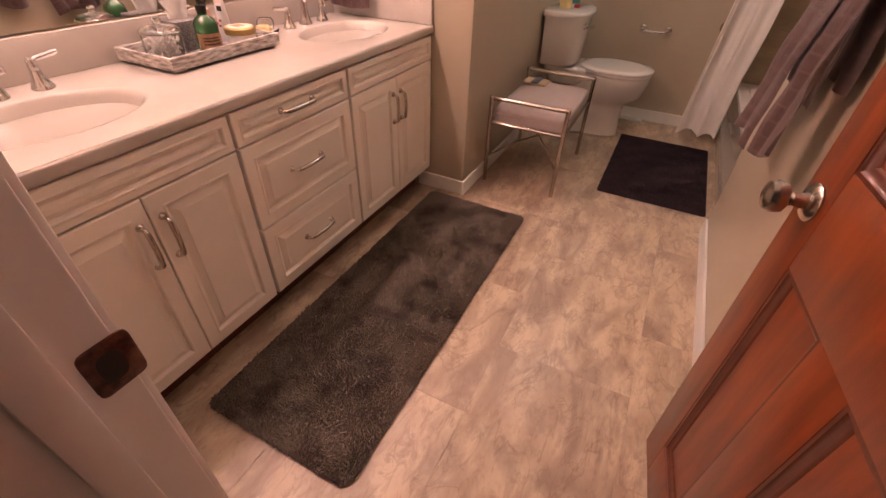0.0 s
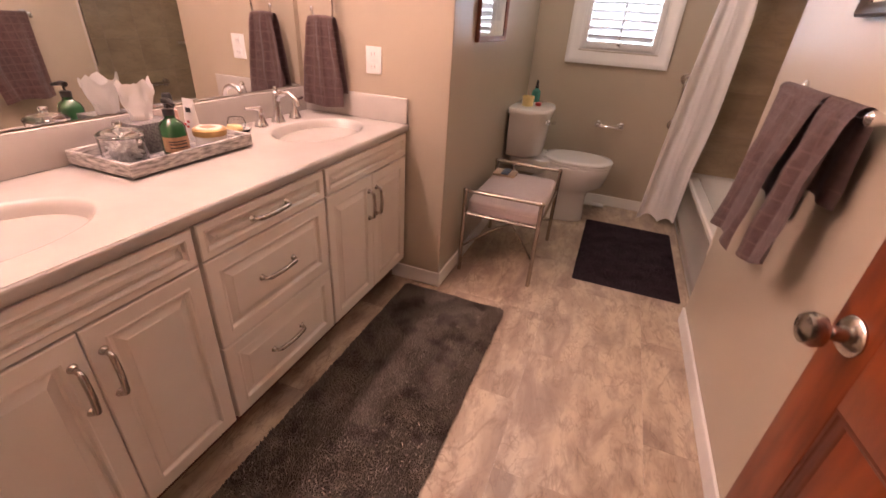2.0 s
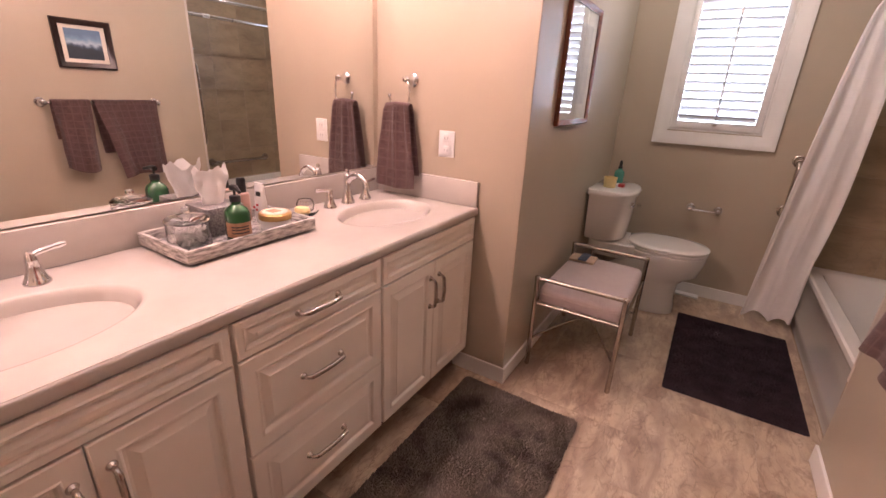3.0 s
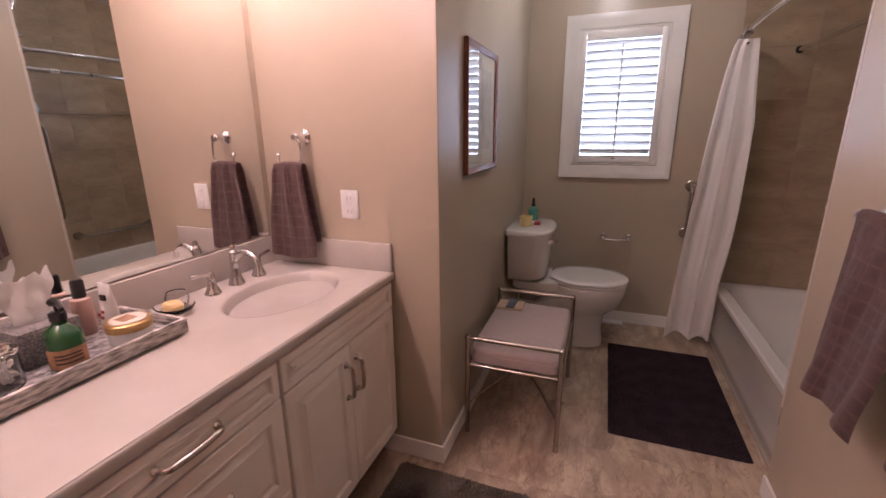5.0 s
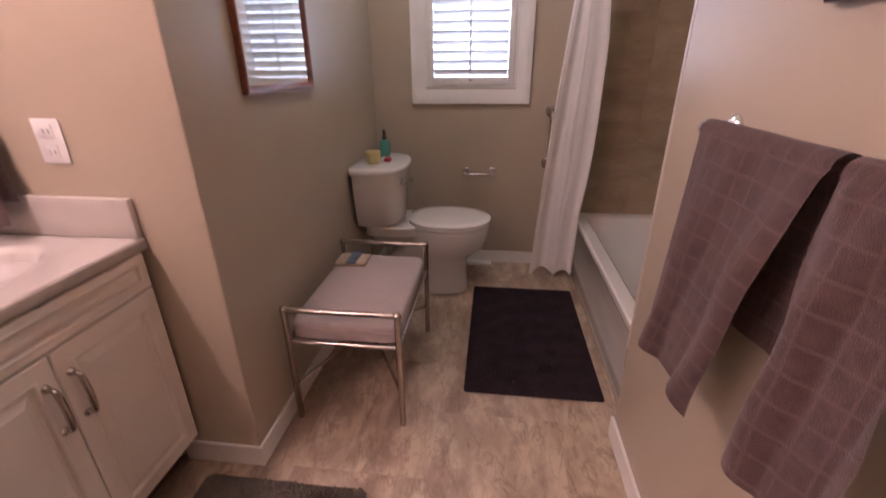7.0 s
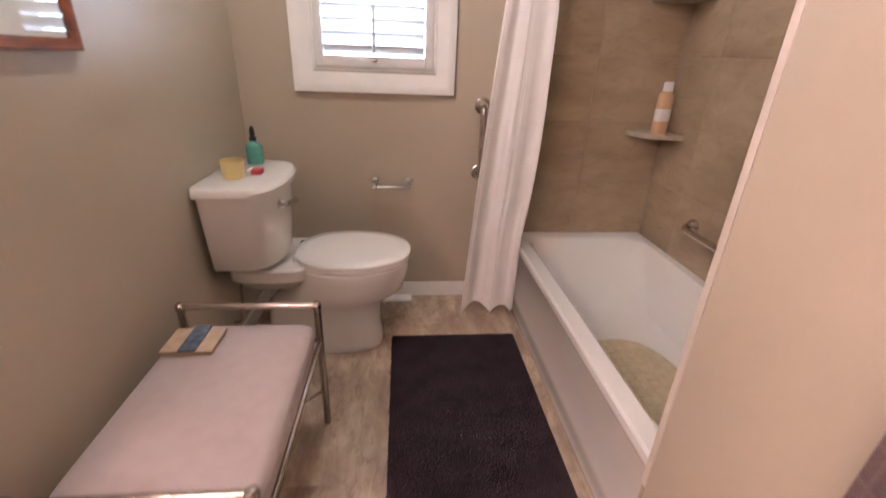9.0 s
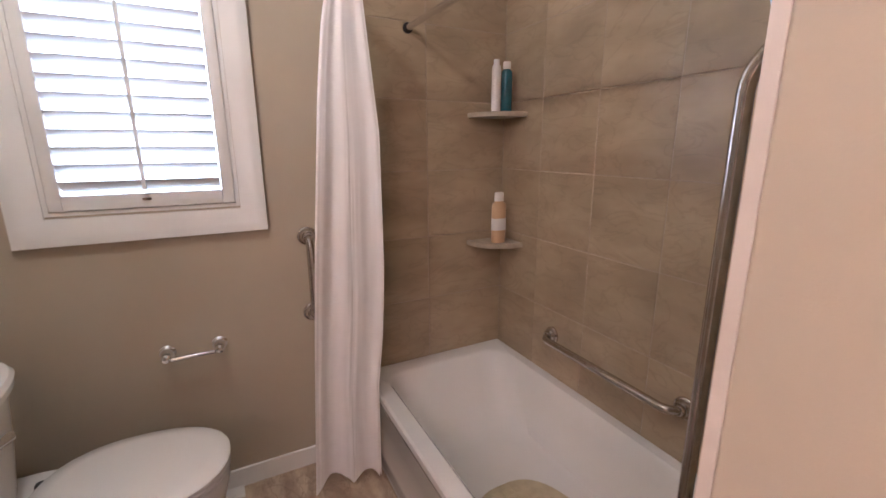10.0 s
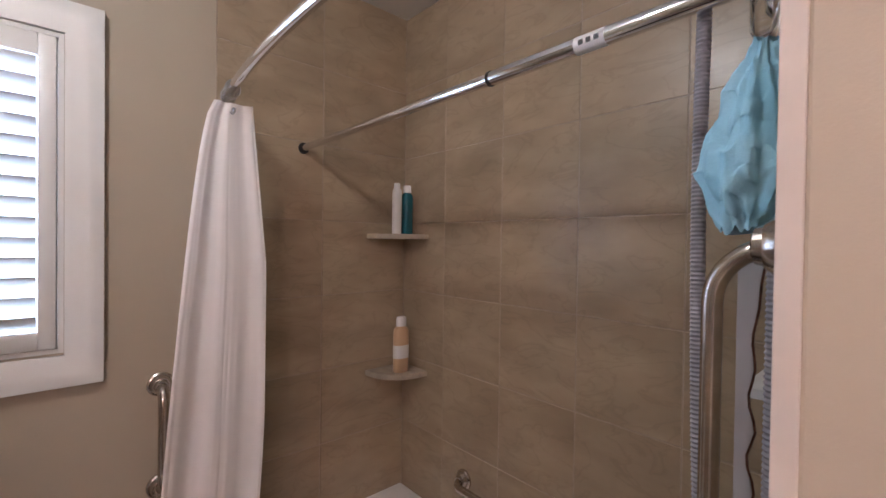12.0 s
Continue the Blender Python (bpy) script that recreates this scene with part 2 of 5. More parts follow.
PEACH = mat("peach_bottle", (0.62, 0.42, 0.25), (0.58, 0.38, 0.22), 10, 0.3)
BLUE_CLOTH = mat("pale_blue_cloth", (0.34, 0.60, 0.74), (0.27, 0.53, 0.68), 18, 0.85, bump=0.4, bump_scale=250)
HOSE_GREY = mat("grey_ribbed_hose", (0.30, 0.29, 0.31), (0.24, 0.23, 0.25), 50, 0.45)
BATH_MAT = mat("yellowed_rubber_mat", (0.56, 0.47, 0.31), (0.48, 0.40, 0.26), 30, 0.6, bump=0.4, bump_scale=80)
STRIP = mat("grey_strip", (0.36, 0.34, 0.34), rough=0.45)
LOTION = mat("pink_lotion_bottle", (0.55, 0.36, 0.30), rough=0.35)
MATBOARD = mat("cream_mat_board", (0.66, 0.62, 0.53), rough=0.8)
NAVY = mat("navy_print", (0.03, 0.05, 0.10), (0.12, 0.15, 0.20), 60, 0.5)
PAPER = mat("tan_paper", (0.56, 0.42, 0.29), (0.47, 0.34, 0.23), 30, 0.7)
CORK = mat("shelf_stone", (0.42, 0.35, 0.26), (0.34, 0.285, 0.215), 30, 0.5, bump=0.2)
BULB_GLOW = glow("bulb_glow", BULB_COLOUR, BULB)
DOME_GLOW = glow("dome_glow", DOME_COLOUR, DOME)
FILL_GLOW = glow("fill_bulb_glow", (1.0, 0.80, 0.66), DOME * 0.11)


def landscape(name):
    """A mountain view: pale clouded sky over dark blue hills."""
    m = mat(name, (0.5, 0.5, 0.5), rough=0.4)
    nt = m.node_tree
    tc = [n for n in nt.nodes if n.bl_idname == "ShaderNodeTexCoord"][0]
    sep = nt.nodes.new("ShaderNodeSeparateXYZ")
    nt.links.new(tc.outputs["Generated"], sep.inputs[0])
    n = nt.nodes.new("ShaderNodeTexNoise")
    n.inputs["Scale"].default_value, n.inputs["Detail"].default_value = 4.0, 7
    nt.links.new(tc.outputs["Generated"], n.inputs["Vector"])
    ma = nt.nodes.new("ShaderNodeMath")
    ma.operation = "MULTIPLY_ADD"
    ma.inputs[1].default_value = 0.35
    nt.links.new(n.outputs[0], ma.inputs[0])
    nt.links.new(sep.outputs["Z"], ma.inputs[2])
    ramp = nt.nodes.new("ShaderNodeValToRGB")
    cr = ramp.color_ramp
    cr.elements[0].position, cr.elements[0].color = 0.0, (0.018, 0.025, 0.035, 1)
    cr.elements[1].position, cr.elements[1].color = 1.0, (0.10, 0.18, 0.28, 1)
    for p, c in ((0.55, (0.03, 0.045, 0.06)), (0.62, (0.07, 0.11, 0.16)), (0.70, (0.33, 0.42, 0.50)), (0.82, (0.16, 0.27, 0.38))):
        cr.elements.new(p).color = (*c, 1)
    nt.links.new(ma.outputs[0], ramp.inputs[0])
    nt.links.new(ramp.outputs[0], nt.nodes["Principled BSDF"].inputs["Base Color"])
    return m


LANDSCAPE = landscape("landscape_print")
SKETCH = mat("pale_sketch_print", (0.52, 0.51, 0.47), (0.34, 0.34, 0.33), 14, 0.6, detail=8)


# ---- building helpers ----
def thing(name, at, label, category, group="", kind=""):
    ob = new(name)
    ob.empty_display_size = 0.05
    ob.matrix_basis = at if isinstance(at, Matrix) else Matrix.Translation(at)
    return tagged(ob, label, category, group, kind)


def part(name, bm, material, parent=None, label="", smooth=True, local=False):
    """One mesh from bm. Under a thing its points are given in world places (local: in the thing's own); under a part in the part's."""
    me = bpy.data.meshes.new(name)
    bmesh.ops.recalc_face_normals(bm, faces=bm.faces[:])
    bm.to_mesh(me)
    bm.free()
    me.materials.append(material)
    if smooth:
        me.polygons.foreach_set("use_smooth", [True] * len(me.polygons))
        me.set_sharp_from_angle(angle=radians(38))
    ob = new(name, me)
    if parent:
        ob.parent = parent
        if parent.type == "EMPTY" and not local:
            ob.matrix_parent_inverse = parent.matrix_basis.inverted()
    if label:
        ob["label"] = label
    return ob


def structure(name, bm, material, label, smooth=False):
    return tagged(part(name, bm, material, None, label, smooth), kind="structure", category=name.split("_")[0])


def box(x0, x1, y0, y1, z0, z1, bevel=0.0, bm=None, seg=2):
    bm = bm or bmesh.new()
    vs = [bm.verts.new((x, y, z)) for z in (z0, z1) for x, y in ((x0, y0), (x1, y0), (x1, y1), (x0, y1))]
    fs = [bm.faces.new([vs[i] for i in f]) for f in ((3, 2, 1, 0), (4, 5, 6, 7), (0, 1, 5, 4), (1, 2, 6, 5), (2, 3, 7, 6), (3, 0, 4, 7))]
    if bevel:
        es = list({e for f in fs for e in f.edges})
        bmesh.ops.bevel(bm, geom=es, offset=bevel, segments=seg, profile=0.5, affect="EDGES", clamp_overlap=True)
    return bm


def loft(rings, caps=(True, True), bm=None, closed=True):
    bm = bm or bmesh.new()
    made = [[bm.verts.new(p) for p in r] for r in rings]
    n = len(rings[0])
    for a, b in zip(made, made[1:]):
        for i in range(n if closed else n - 1):
            j = (i + 1) % n
            bm.faces.new((a[i], a[j], b[j], b[i]))
    if caps[0]:
        bm.faces.new(made[0][::-1])
    if caps[1]:
        bm.faces.new(made[-1])
    return bm


def lathe(profile, centre, n=28, bm=None, axis="z", caps=(True, True)):
    cx, cy, cz = centre
    rings = []
    for r, h in profile:
        ring = []
        for k in range(n):
            a = 2 * math.pi * k / n
            u, v = max(r, 1e-4) * math.cos(a), max(r, 1e-4) * math.sin(a)
            ring.append({"z": (cx + u, cy + v, cz + h), "x": (cx + h, cy + u, cz + v), "y": (cx + u, cy + h, cz + v)}[axis])
        rings.append(ring)
    return loft(rings, caps, bm)


def tube(points, r, n=12, bm=None, caps=(True, True)):
    pts = [Vector(p) for p in points]
    radii = r if isinstance(r, (list, tuple)) else [r] * len(pts)
    rings, side = [], None
    for i, p in enumerate(pts):
        d = (pts[min(i + 1, len(pts) - 1)] - pts[max(i - 1, 0)]).normalized()
        if side is None:
            side = d.orthogonal().normalized()
        side = (side - d * side.dot(d)).normalized()
        up = d.cross(side)
        rings.append([p + (side * math.cos(2 * math.pi * k / n) + up * math.sin(2 * math.pi * k / n)) * radii[i] for k in range(n)])
    return loft(rings, caps, bm)


def curve_points(points, steps=8):
    """A smooth line through the points."""
    p = [Vector(q) for q in points]
    p = [p[0] * 2 - p[1]] + p + [p[-1] * 2 - p[-2]]
    out = []
    for i in range(1, len(p) - 2):
        for k in range(steps):
            t = k / steps
            a, b, c, d = p[i - 1 : i + 3]
            out.append(0.5 * (2 * b + (c - a) * t + (2 * a - 5 * b + 4 * c - d) * t * t + (3 * b - a - 3 * c + d) * t**3))
    return out + [p[-2]]


def oval(cx, cy, z, a, b, n=40, power=2.0, front=None):
    """A ring; power over 2 squares it; front: another half length towards +x."""
    ring = []
    for k in range(n):
        t = 2 * math.pi * k / n
        c, s = math.cos(t), math.sin(t)
        aa = front if front and c > 0 else a
        ring.append((cx + aa * math.copysign(abs(c) ** (2 / power), c), cy + b * math.copysign(abs(s) ** (2 / power), s), z))
    return ring


def raised_panel(y0, y1, z0, z1, x, thick=0.02, rail=0.05, facing=1):
    """A framed door or drawer front with a bead, a groove and a raised field, in the plane x, facing +x."""
    steps = [(0, -thick), (0, -0.003), (0.003, 0), (rail - 0.012, 0), (rail - 0.008, 0.002), (rail - 0.004, 0), (rail, -0.009), (rail + 0.006, -0.0095), (rail + 0.024, -0.0015), (rail + 0.026, 0.0005)]
    rings = [[(x + facing * d, y0 + i, z0 + i), (x + facing * d, y1 - i, z0 + i), (x + facing * d, y1 - i, z1 - i), (x + facing * d, y0 + i, z1 - i)] for i, d in steps]
    return loft(rings)


# ---- setting ----
WX, PX, RX, TX = -0.778, -0.02, 1.197, 1.959
EY, PY, SY, BY = 0.805, 2.612, 2.889, 4.350
CZ = 2.41
structure("wall_mirror_side", box(WX - 0.12, WX, EY - 0.13, PY, 0, CZ), PAINT, "beige painted wall behind the vanity mirror")
structure("wall_partition", box(WX - 0.12, PX, PY, BY, 0, CZ, 0.004), PAINT, "beige painted wall between vanity and toilet")
structure("wall_towel_side", box(RX, TX + 0.12, EY, SY - 0.012, 0, CZ, 0.004), PAINT, "beige painted wall with the towel bar")
structure("wall_shower_back", box(TX + 0.01, TX + 0.13, SY - 0.012, BY, 0, CZ), PAINT, "wall behind the tiled tub side")
WIN = (0.303, 0.837, 1.130, 1.976)
wx0, wx1, wz0, wz1 = WIN
bm = box(WX - 0.12, wx0, BY, BY + 0.15, 0, CZ)
box(wx1, TX + 0.13, BY, BY + 0.15, 0, CZ, bm=bm)
box(wx0, wx1, BY, BY + 0.15, 0, wz0, bm=bm)
box(wx0, wx1, BY, BY + 0.15, wz1, CZ, bm=bm)
structure("wall_window", bm, PAINT, "beige painted wall with the shuttered window")
DX0, DX1 = 0.376, 1.200
bm = box(WX - 0.12, DX0, EY - 0.13, EY, 0, CZ)
box(DX1, TX + 0.13, EY - 0.13, EY, 0, CZ, bm=bm)
box(DX0, DX1, EY - 0.13, EY, 2.06, CZ, bm=bm)
structure("wall_entry", bm, PAINT, "beige painted wall with the entrance door opening")
structure("ceiling", box(WX - 0.12, TX + 0.13, EY - 0.13, BY + 0.15, CZ, CZ + 0.1), CEILING, "white painted ceiling")
bm = box(-0.9, -0.78, -1.2, EY - 0.13, 0, CZ)
box(2.0, 2.12, -1.2, EY - 0.13, 0, CZ, bm=bm)
box(-0.9, 2.12, -1.32, -1.2, 0, CZ, bm=bm)
structure("wall_hall", bm, PAINT, "plain hallway walls outside the bathroom door")
structure("ceiling_hall", box(-0.9, 2.12, -1.32, EY - 0.13, CZ, CZ + 0.1), CEILING, "plain hallway ceiling")
floor = structure("floor", box(-0.95, TX + 0.13, -1.32, BY + 0.1, -0.12, -0.004), SEAM, "tan stone-look floor tiles with thin seams")


def baseboard(name, x0, x1, y0, y1, label):
    bm = box(x0, x1, y0, y1, 0.0, 0.082, 0.003)
    structure(name, bm, TRIM, label)


baseboard("baseboard_partition_end", -0.29, PX + 0.012, PY - 0.012, PY - 0.0005, "white painted baseboard at the partition end")
baseboard("baseboard_partition_side", PX + 0.0005, PX + 0.012, PY + 0.0005, BY - 0.0125, "white painted baseboard along the partition")
baseboard("baseboard_window", PX + 0.0005, 1.247, BY - 0.012, BY - 0.0005, "white painted baseboard under the window")
baseboard("baseboard_towel_wall", RX - 0.012, RX - 0.0005, EY + 0.02, SY - 0.012, "white painted baseboard under the towels")

# door frame with stop and strike plate
frame_ob = tagged(thing("door_frame", (DX0, EY, 0), "white painted wooden door frame with a worn strike plate", "door frame"), kind="structure")
bm = box(DX0, DX0 + 0.016, EY - 0.13, EY + 0.004, 0, 2.06, 0.003)
part("jamb", bm, TRIM, frame_ob)
part("jamb", box(DX1 - 0.012, DX1, EY - 0.13, EY + 0.004, 0, 2.06, 0.003), TRIM, frame_ob)
part("head_jamb", box(DX0, DX1, EY - 0.13, EY + 0.004, 2.044, 2.06, 0.003), TRIM, frame_ob)
part("door_stop", box(DX0 + 0.016, DX0 + 0.028, EY - 0.085, EY - 0.045, 0, 2.044, 0.003), TRIM, frame_ob)
for y0, y1 in ((EY, EY + 0.014), (EY - 0.144, EY - 0.13)):
    part("casing", box(DX0 - 0.052, DX0 + 0.006, y0, y1, 0, 2.10, 0.004), TRIM, frame_ob)
    part("casing", box(DX0 - 0.052, DX1, y0, y1, 2.05, 2.11, 0.004), TRIM, frame_ob)
strike = part("strike_plate", loft([[(DX0 + q, p[0], p[1]) for p in oval(EY - 0.009, 0.870, 0, 0.0245 - g, 0.032 - g, 40, 7)] for q, g in ((0.0165, 0), (0.0182, 0), (0.019, 0.001))]), BRONZE, frame_ob, "worn dark bronze strike plate")
part("latch_hole", loft([[(DX0 + q, y, z) for y, z, _ in [(p[0], p[1], 0) for p in oval(EY - 0.011, 0.870, 0, 0.0125, 0.019, 20, 3)]] for q in (0.0192, 0.0197)]), BLACK, frame_ob)

# ---- window with shutter ----
win = thing("window_1", (0.567, BY, wz0), "white cased window with a louvred plantation shutter", "window", kind="structure")
cx0, cx1, cz0, cz1 = 0.221, 0.920, 1.041, 2.060


def mitred(x0, x1, z0, z1, w, ya, yb, bm=None):
    """A picture-frame moulding, thicker at its outer edge, facing -y."""
    prof = [(0, yb), (0, ya), (w * 0.22, ya - 0.004), (w * 0.45, ya + 0.003), (w * 0.85, ya + 0.008), (w, ya + 0.012), (w, yb)]
    rings = [[(x0 + i, y, z0 + i), (x1 - i, y, z0 + i), (x1 - i, y, z1 - i), (x0 + i, y, z1 - i)] for i, y in prof]
    rings.append(rings[0])
    b = loft(rings, (False, False), bm)
    bmesh.ops.remove_doubles(b, verts=b.verts[:], dist=1e-5)
    return b


part("casing", mitred(cx0, cx1, cz0, cz1, 0.082, BY - 0.024, BY - 0.0005), TRIM, win)
bm = box(wx0, wx0 + 0.012, BY - 0.004, BY + 0.145, wz0, wz1)
box(wx1 - 0.012, wx1, BY - 0.004, BY + 0.145, wz0, wz1, bm=bm)
box(wx0 + 0.012, wx1 - 0.012, BY - 0.004, BY + 0.145, wz0, wz0 + 0.012, bm=bm)
box(wx0 + 0.012, wx1 - 0.012, BY - 0.004, BY + 0.145, wz1 - 0.012, wz1, bm=bm)
part("window_frame", bm, TRIM, win)
pane = part("pane", box(wx0 + 0.012, wx1 - 0.012, BY + 0.118, BY + 0.122, wz0 + 0.012, wz1 - 0.012), PANE, win, "clear window glass", smooth=False)
pane.visible_shadow = False
LX0, LX1, LZ0, LZ1 = 0.352, 0.786, 1.190, 1.905
sx0, sx1, sz0, sz1 = wx0 + 0.0145, wx1 - 0.0145, wz0 + 0.0145, wz1 - 0.0145
SHY0, SHY1 = BY - 0.012, BY + 0.016
part("shutter_stile", box(sx0, LX0, SHY0, SHY1, sz0, sz1, 0.003), TRIM, win)
part("shutter_stile", box(LX1, sx1, SHY0, SHY1, sz0, sz1, 0.003), TRIM, win)
part("shutter_rail", box(LX0, LX1, SHY0, SHY1, sz0, LZ0, 0.003), TRIM, win)
part("shutter_rail", box(LX0, LX1, SHY0, SHY1, LZ1, sz1, 0.003), TRIM, win)
bm = box(wx0 + 0.0122, LX0 - 0.02, SHY1 + 0.001, SHY1 + 0.012, wz0 + 0.0122, wz1 - 0.0122)
box(LX1 + 0.02, wx1 - 0.0122, SHY1 + 0.001, SHY1 + 0.012, wz0 + 0.0122, wz1 - 0.0122, bm=bm)
box(LX0 - 0.02, LX1 + 0.02, SHY1 + 0.001, SHY1 + 0.012, wz0 + 0.0122, LZ0 - 0.03, bm=bm)
box(LX0 - 0.02, LX1 + 0.02, SHY1 + 0.001, SHY1 + 0.012, LZ1 + 0.03, wz1 - 0.0122, bm=bm)
part("shutter_stop", bm, TRIM, win)
N_LOUVRE = 14
pitch = (LZ1 - LZ0) / N_LOUVRE
blade = None
for i in range(N_LOUVRE):
    z = LZ0 + pitch * (i + 0.5)
    if blade is None:
        ring0 = oval(0, 0, 0, 0.031, 0.0045, 16)
        tilt = Matrix.Rotation(radians(-36), 3, "X")
        rings = [[tuple(Vector((x, 0, 0)) + tilt @ Vector((0, p[0], p[1]))) for p in ring0] for x in (LX0 + 0.002, LX1 - 0.002)]
        blade = part("louvre", loft(rings), TRIM, win)
        blade.location = (0, (SHY0 + SHY1) / 2, z)
    else:
        o = blade.copy()
        scene.collection.objects.link(o)
        o.location.z = z
part("tilt_rod", box(0.563, 0.575, SHY0 - 0.028, SHY0 - 0.020, LZ0 + 0.012, LZ1 - 0.03, 0.003), TRIM, win)
part("catch", box(0.556, 0.580, SHY0 - 0.006, SHY0, LZ0 - 0.022, LZ0 - 0.014, 0.001), NICKEL, win)

# ---- vanity ----
VX, CT = -0.235, 0.83        # cabinet face plane, counter height
Y0, Y1, Y2, Y3 = 0.815, 1.446, 1.965, 2.600
FX = VX + 0.020


def handle(a, b, out, parent):
    """A bow pull with flared feet from a to b, standing out along +x."""
    a, b = Vector(a), Vector(b)
    pts = [a, a + Vector((out * 0.8, 0, 0)) + (b - a) * 0.05, a + Vector((out, 0, 0)) + (b - a) * 0.25, a + Vector((out * 1.08, 0, 0)) + (b - a) * 0.5, b + Vector((out, 0, 0)) - (b - a) * 0.25, b + Vector((out * 0.8, 0, 0)) - (b - a) * 0.05, b]
    cp = curve_points(pts, 4)
    rr = [0.0074 if 4 < i < len(cp) - 5 else 0.0060 for i in range(len(cp))]
    bm = tube(cp, rr, 10)
    for e in (a, b):
        lathe([(0.011, 0), (0.010, 0.003), (0.006, 0.009)], e, 12, bm, "x")
    part("handle", bm, NICKEL, parent, "brushed nickel bow handle")


def cabinet_body(y0, y1, parent):
    bm = box(WX + 0.003, VX, y0 + 0.0015, y1 - 0.0015, 0.125, CT - 0.036, 0.002)
    part("body", bm, CREAM, parent)
    # the recess's shade is painted: dark door-moulding stain instead of cabinet cream
    part("toe_kick", box(WX + 0.05, VX - 0.075, y0 + 0.0015, y1 - 0.0015, 0.0, 0.124), WOOD_STAIN_TOE_SHADE, parent, "toe kick coloured dark for the shade of its recess")


def sink_cabinet(y0, y1, shift):
    t = thing("vanity_cabinet", (VX - 0.25, (y0 + y1) / 2, 0), "cream painted raised-panel sink cabinet with two doors", "cabinet", "vanity units")
    cabinet_body(y0, y1, t)
    part("false_front", raised_panel(y0 + 0.006, y1 - 0.006, 0.690, CT - 0.040, FX, rail=0.030), CREAM, t, smooth=False)
    ym = (y0 + y1) / 2 + shift
    for a, b, hy in ((y0 + 0.006, ym - 0.0015, ym - 0.030), (ym + 0.0015, y1 - 0.006, ym + 0.030)):
        d = part("door", raised_panel(a, b, 0.130, 0.684, FX), CREAM, t, smooth=False)
        handle((FX, hy, 0.618), (FX, hy, 0.498), 0.026, d)
    return t


def drawer_cabinet(y0, y1):
    t = thing("drawer_cabinet", (VX - 0.25, (y0 + y1) / 2, 0), "cream painted vanity unit with three raised-panel drawers", "cabinet", "vanity units")
    cabinet_body(y0, y1, t)
    for z0, z1, r in ((0.690, CT - 0.040, 0.030), (0.405, 0.684, 0.05), (0.130, 0.399, 0.05)):
        d = part("drawer", raised_panel(y0 + 0.006, y1 - 0.006, z0, z1, FX, rail=r), CREAM, t, smooth=False)
        zc, yc = (z0 + z1) / 2 + 0.004, (y0 + y1) / 2 - 0.008
        handle((FX, yc - 0.07, zc), (FX, yc + 0.07, zc), 0.026, d)
    return t


sink_cabinet(Y0, Y1, 0.026)
drawer_cabinet(Y1, Y2)
sink_cabinet(Y2, Y3, 0.0)

SINKS = (1.160, 2.300)
SXC, SA, SB = -0.472, 0.155, 0.222


def countertop():
    t = thing("vanity_countertop", (-0.5, 1.69, CT - 0.035), "pale cream cultured marble countertop with two moulded oval sinks", "countertop")
    bm = bmesh.new()
    xb, xf = WX + 0.002, -0.216
    for yc, ya, yb in ((SINKS[0], EY + 0.003, 1.716), (SINKS[1], 1.716, PY - 0.002)):
        n = 96
        hole, edge = [], []
        corners = [(xf, yb), (xb, yb), (xb, ya), (xf, ya)]
        angs = [2 * math.pi * k / n for k in range(n)]
        for cx, cy in corners:
            a = math.atan2(cy - yc, cx - SXC) % (2 * math.pi)
            k = min(range(n), key=lambda q: abs(angs[q] - a))
            angs[k] = a
        for a in angs:
            c, s = math.cos(a), math.sin(a)
            r = min(((xf if c > 0 else xb) - SXC) / c if abs(c) > 1e-6 else 9, ((yb if s > 0 else ya) - yc) / s if abs(s) > 1e-6 else 9)
            edge.append((SXC + r * c, yc + r * s, CT))
            q = 1 / math.sqrt((c / SA) ** 2 + (s / SB) ** 2)
            hole.append((c * q, s * q))
        inset = [(SXC + (x - SXC) * 0.985, yc + (y - yc) * 0.985, z) for x, y, z in edge]
        rings = [edge, inset]
        for f, z in ((1.06, 0.0), (1.02, -0.001), (0.99, -0.005), (0.95, -0.018), (0.90, -0.042), (0.82, -0.075), (0.68, -0.103), (0.5, -0.120), (0.3, -0.129), (0.12, -0.132)):
            rings.append([(SXC + f * x, yc + f * y, CT + z) for x, y in hole])
        loft(rings, (False, True), bm)
    prof = [(xf, CT), (xf + 0.003, CT - 0.0008), (xf + 0.006, CT - 0.004), (xf + 0.007, CT - 0.010), (xf + 0.007, CT - 0.028), (xf + 0.004, CT - 0.033), (xf, CT - 0.035), (xb, CT - 0.035)]
    loft([[(x, y, z) for x, z in prof] for y in (EY + 0.003, PY - 0.002)], (False, False), bm, closed=False)
    bmesh.ops.remove_doubles(bm, verts=bm.verts[:], dist=1e-5)
    part("top", bm, SOLID, t)
    part("backsplash", box(WX + 0.001, WX + 0.021, EY + 0.003, PY - 0.022, CT + 0.0005, CT + 0.112, 0.004), SOLID, t)
    part("side_splash", box(WX + 0.001, -0.214, PY - 0.0205, PY - 0.0005, CT + 0.0005, CT + 0.112, 0.004), SOLID, t)
    for yc in SINKS:
        part("drain", lathe([(0.024, 0), (0.024, 0.004), (0.018, 0.006), (0.0, 0.006)], (SXC, yc, CT - 0.132), 24), CHROME, t, "chrome sink drain")
        part("overflow", lathe([(0.010, 0), (0.010, 0.002), (0.0, 0.002)], (SXC + 0.122, yc, CT - 0.045), 14, axis="x"), BLACK, t)
    return t


countertop()


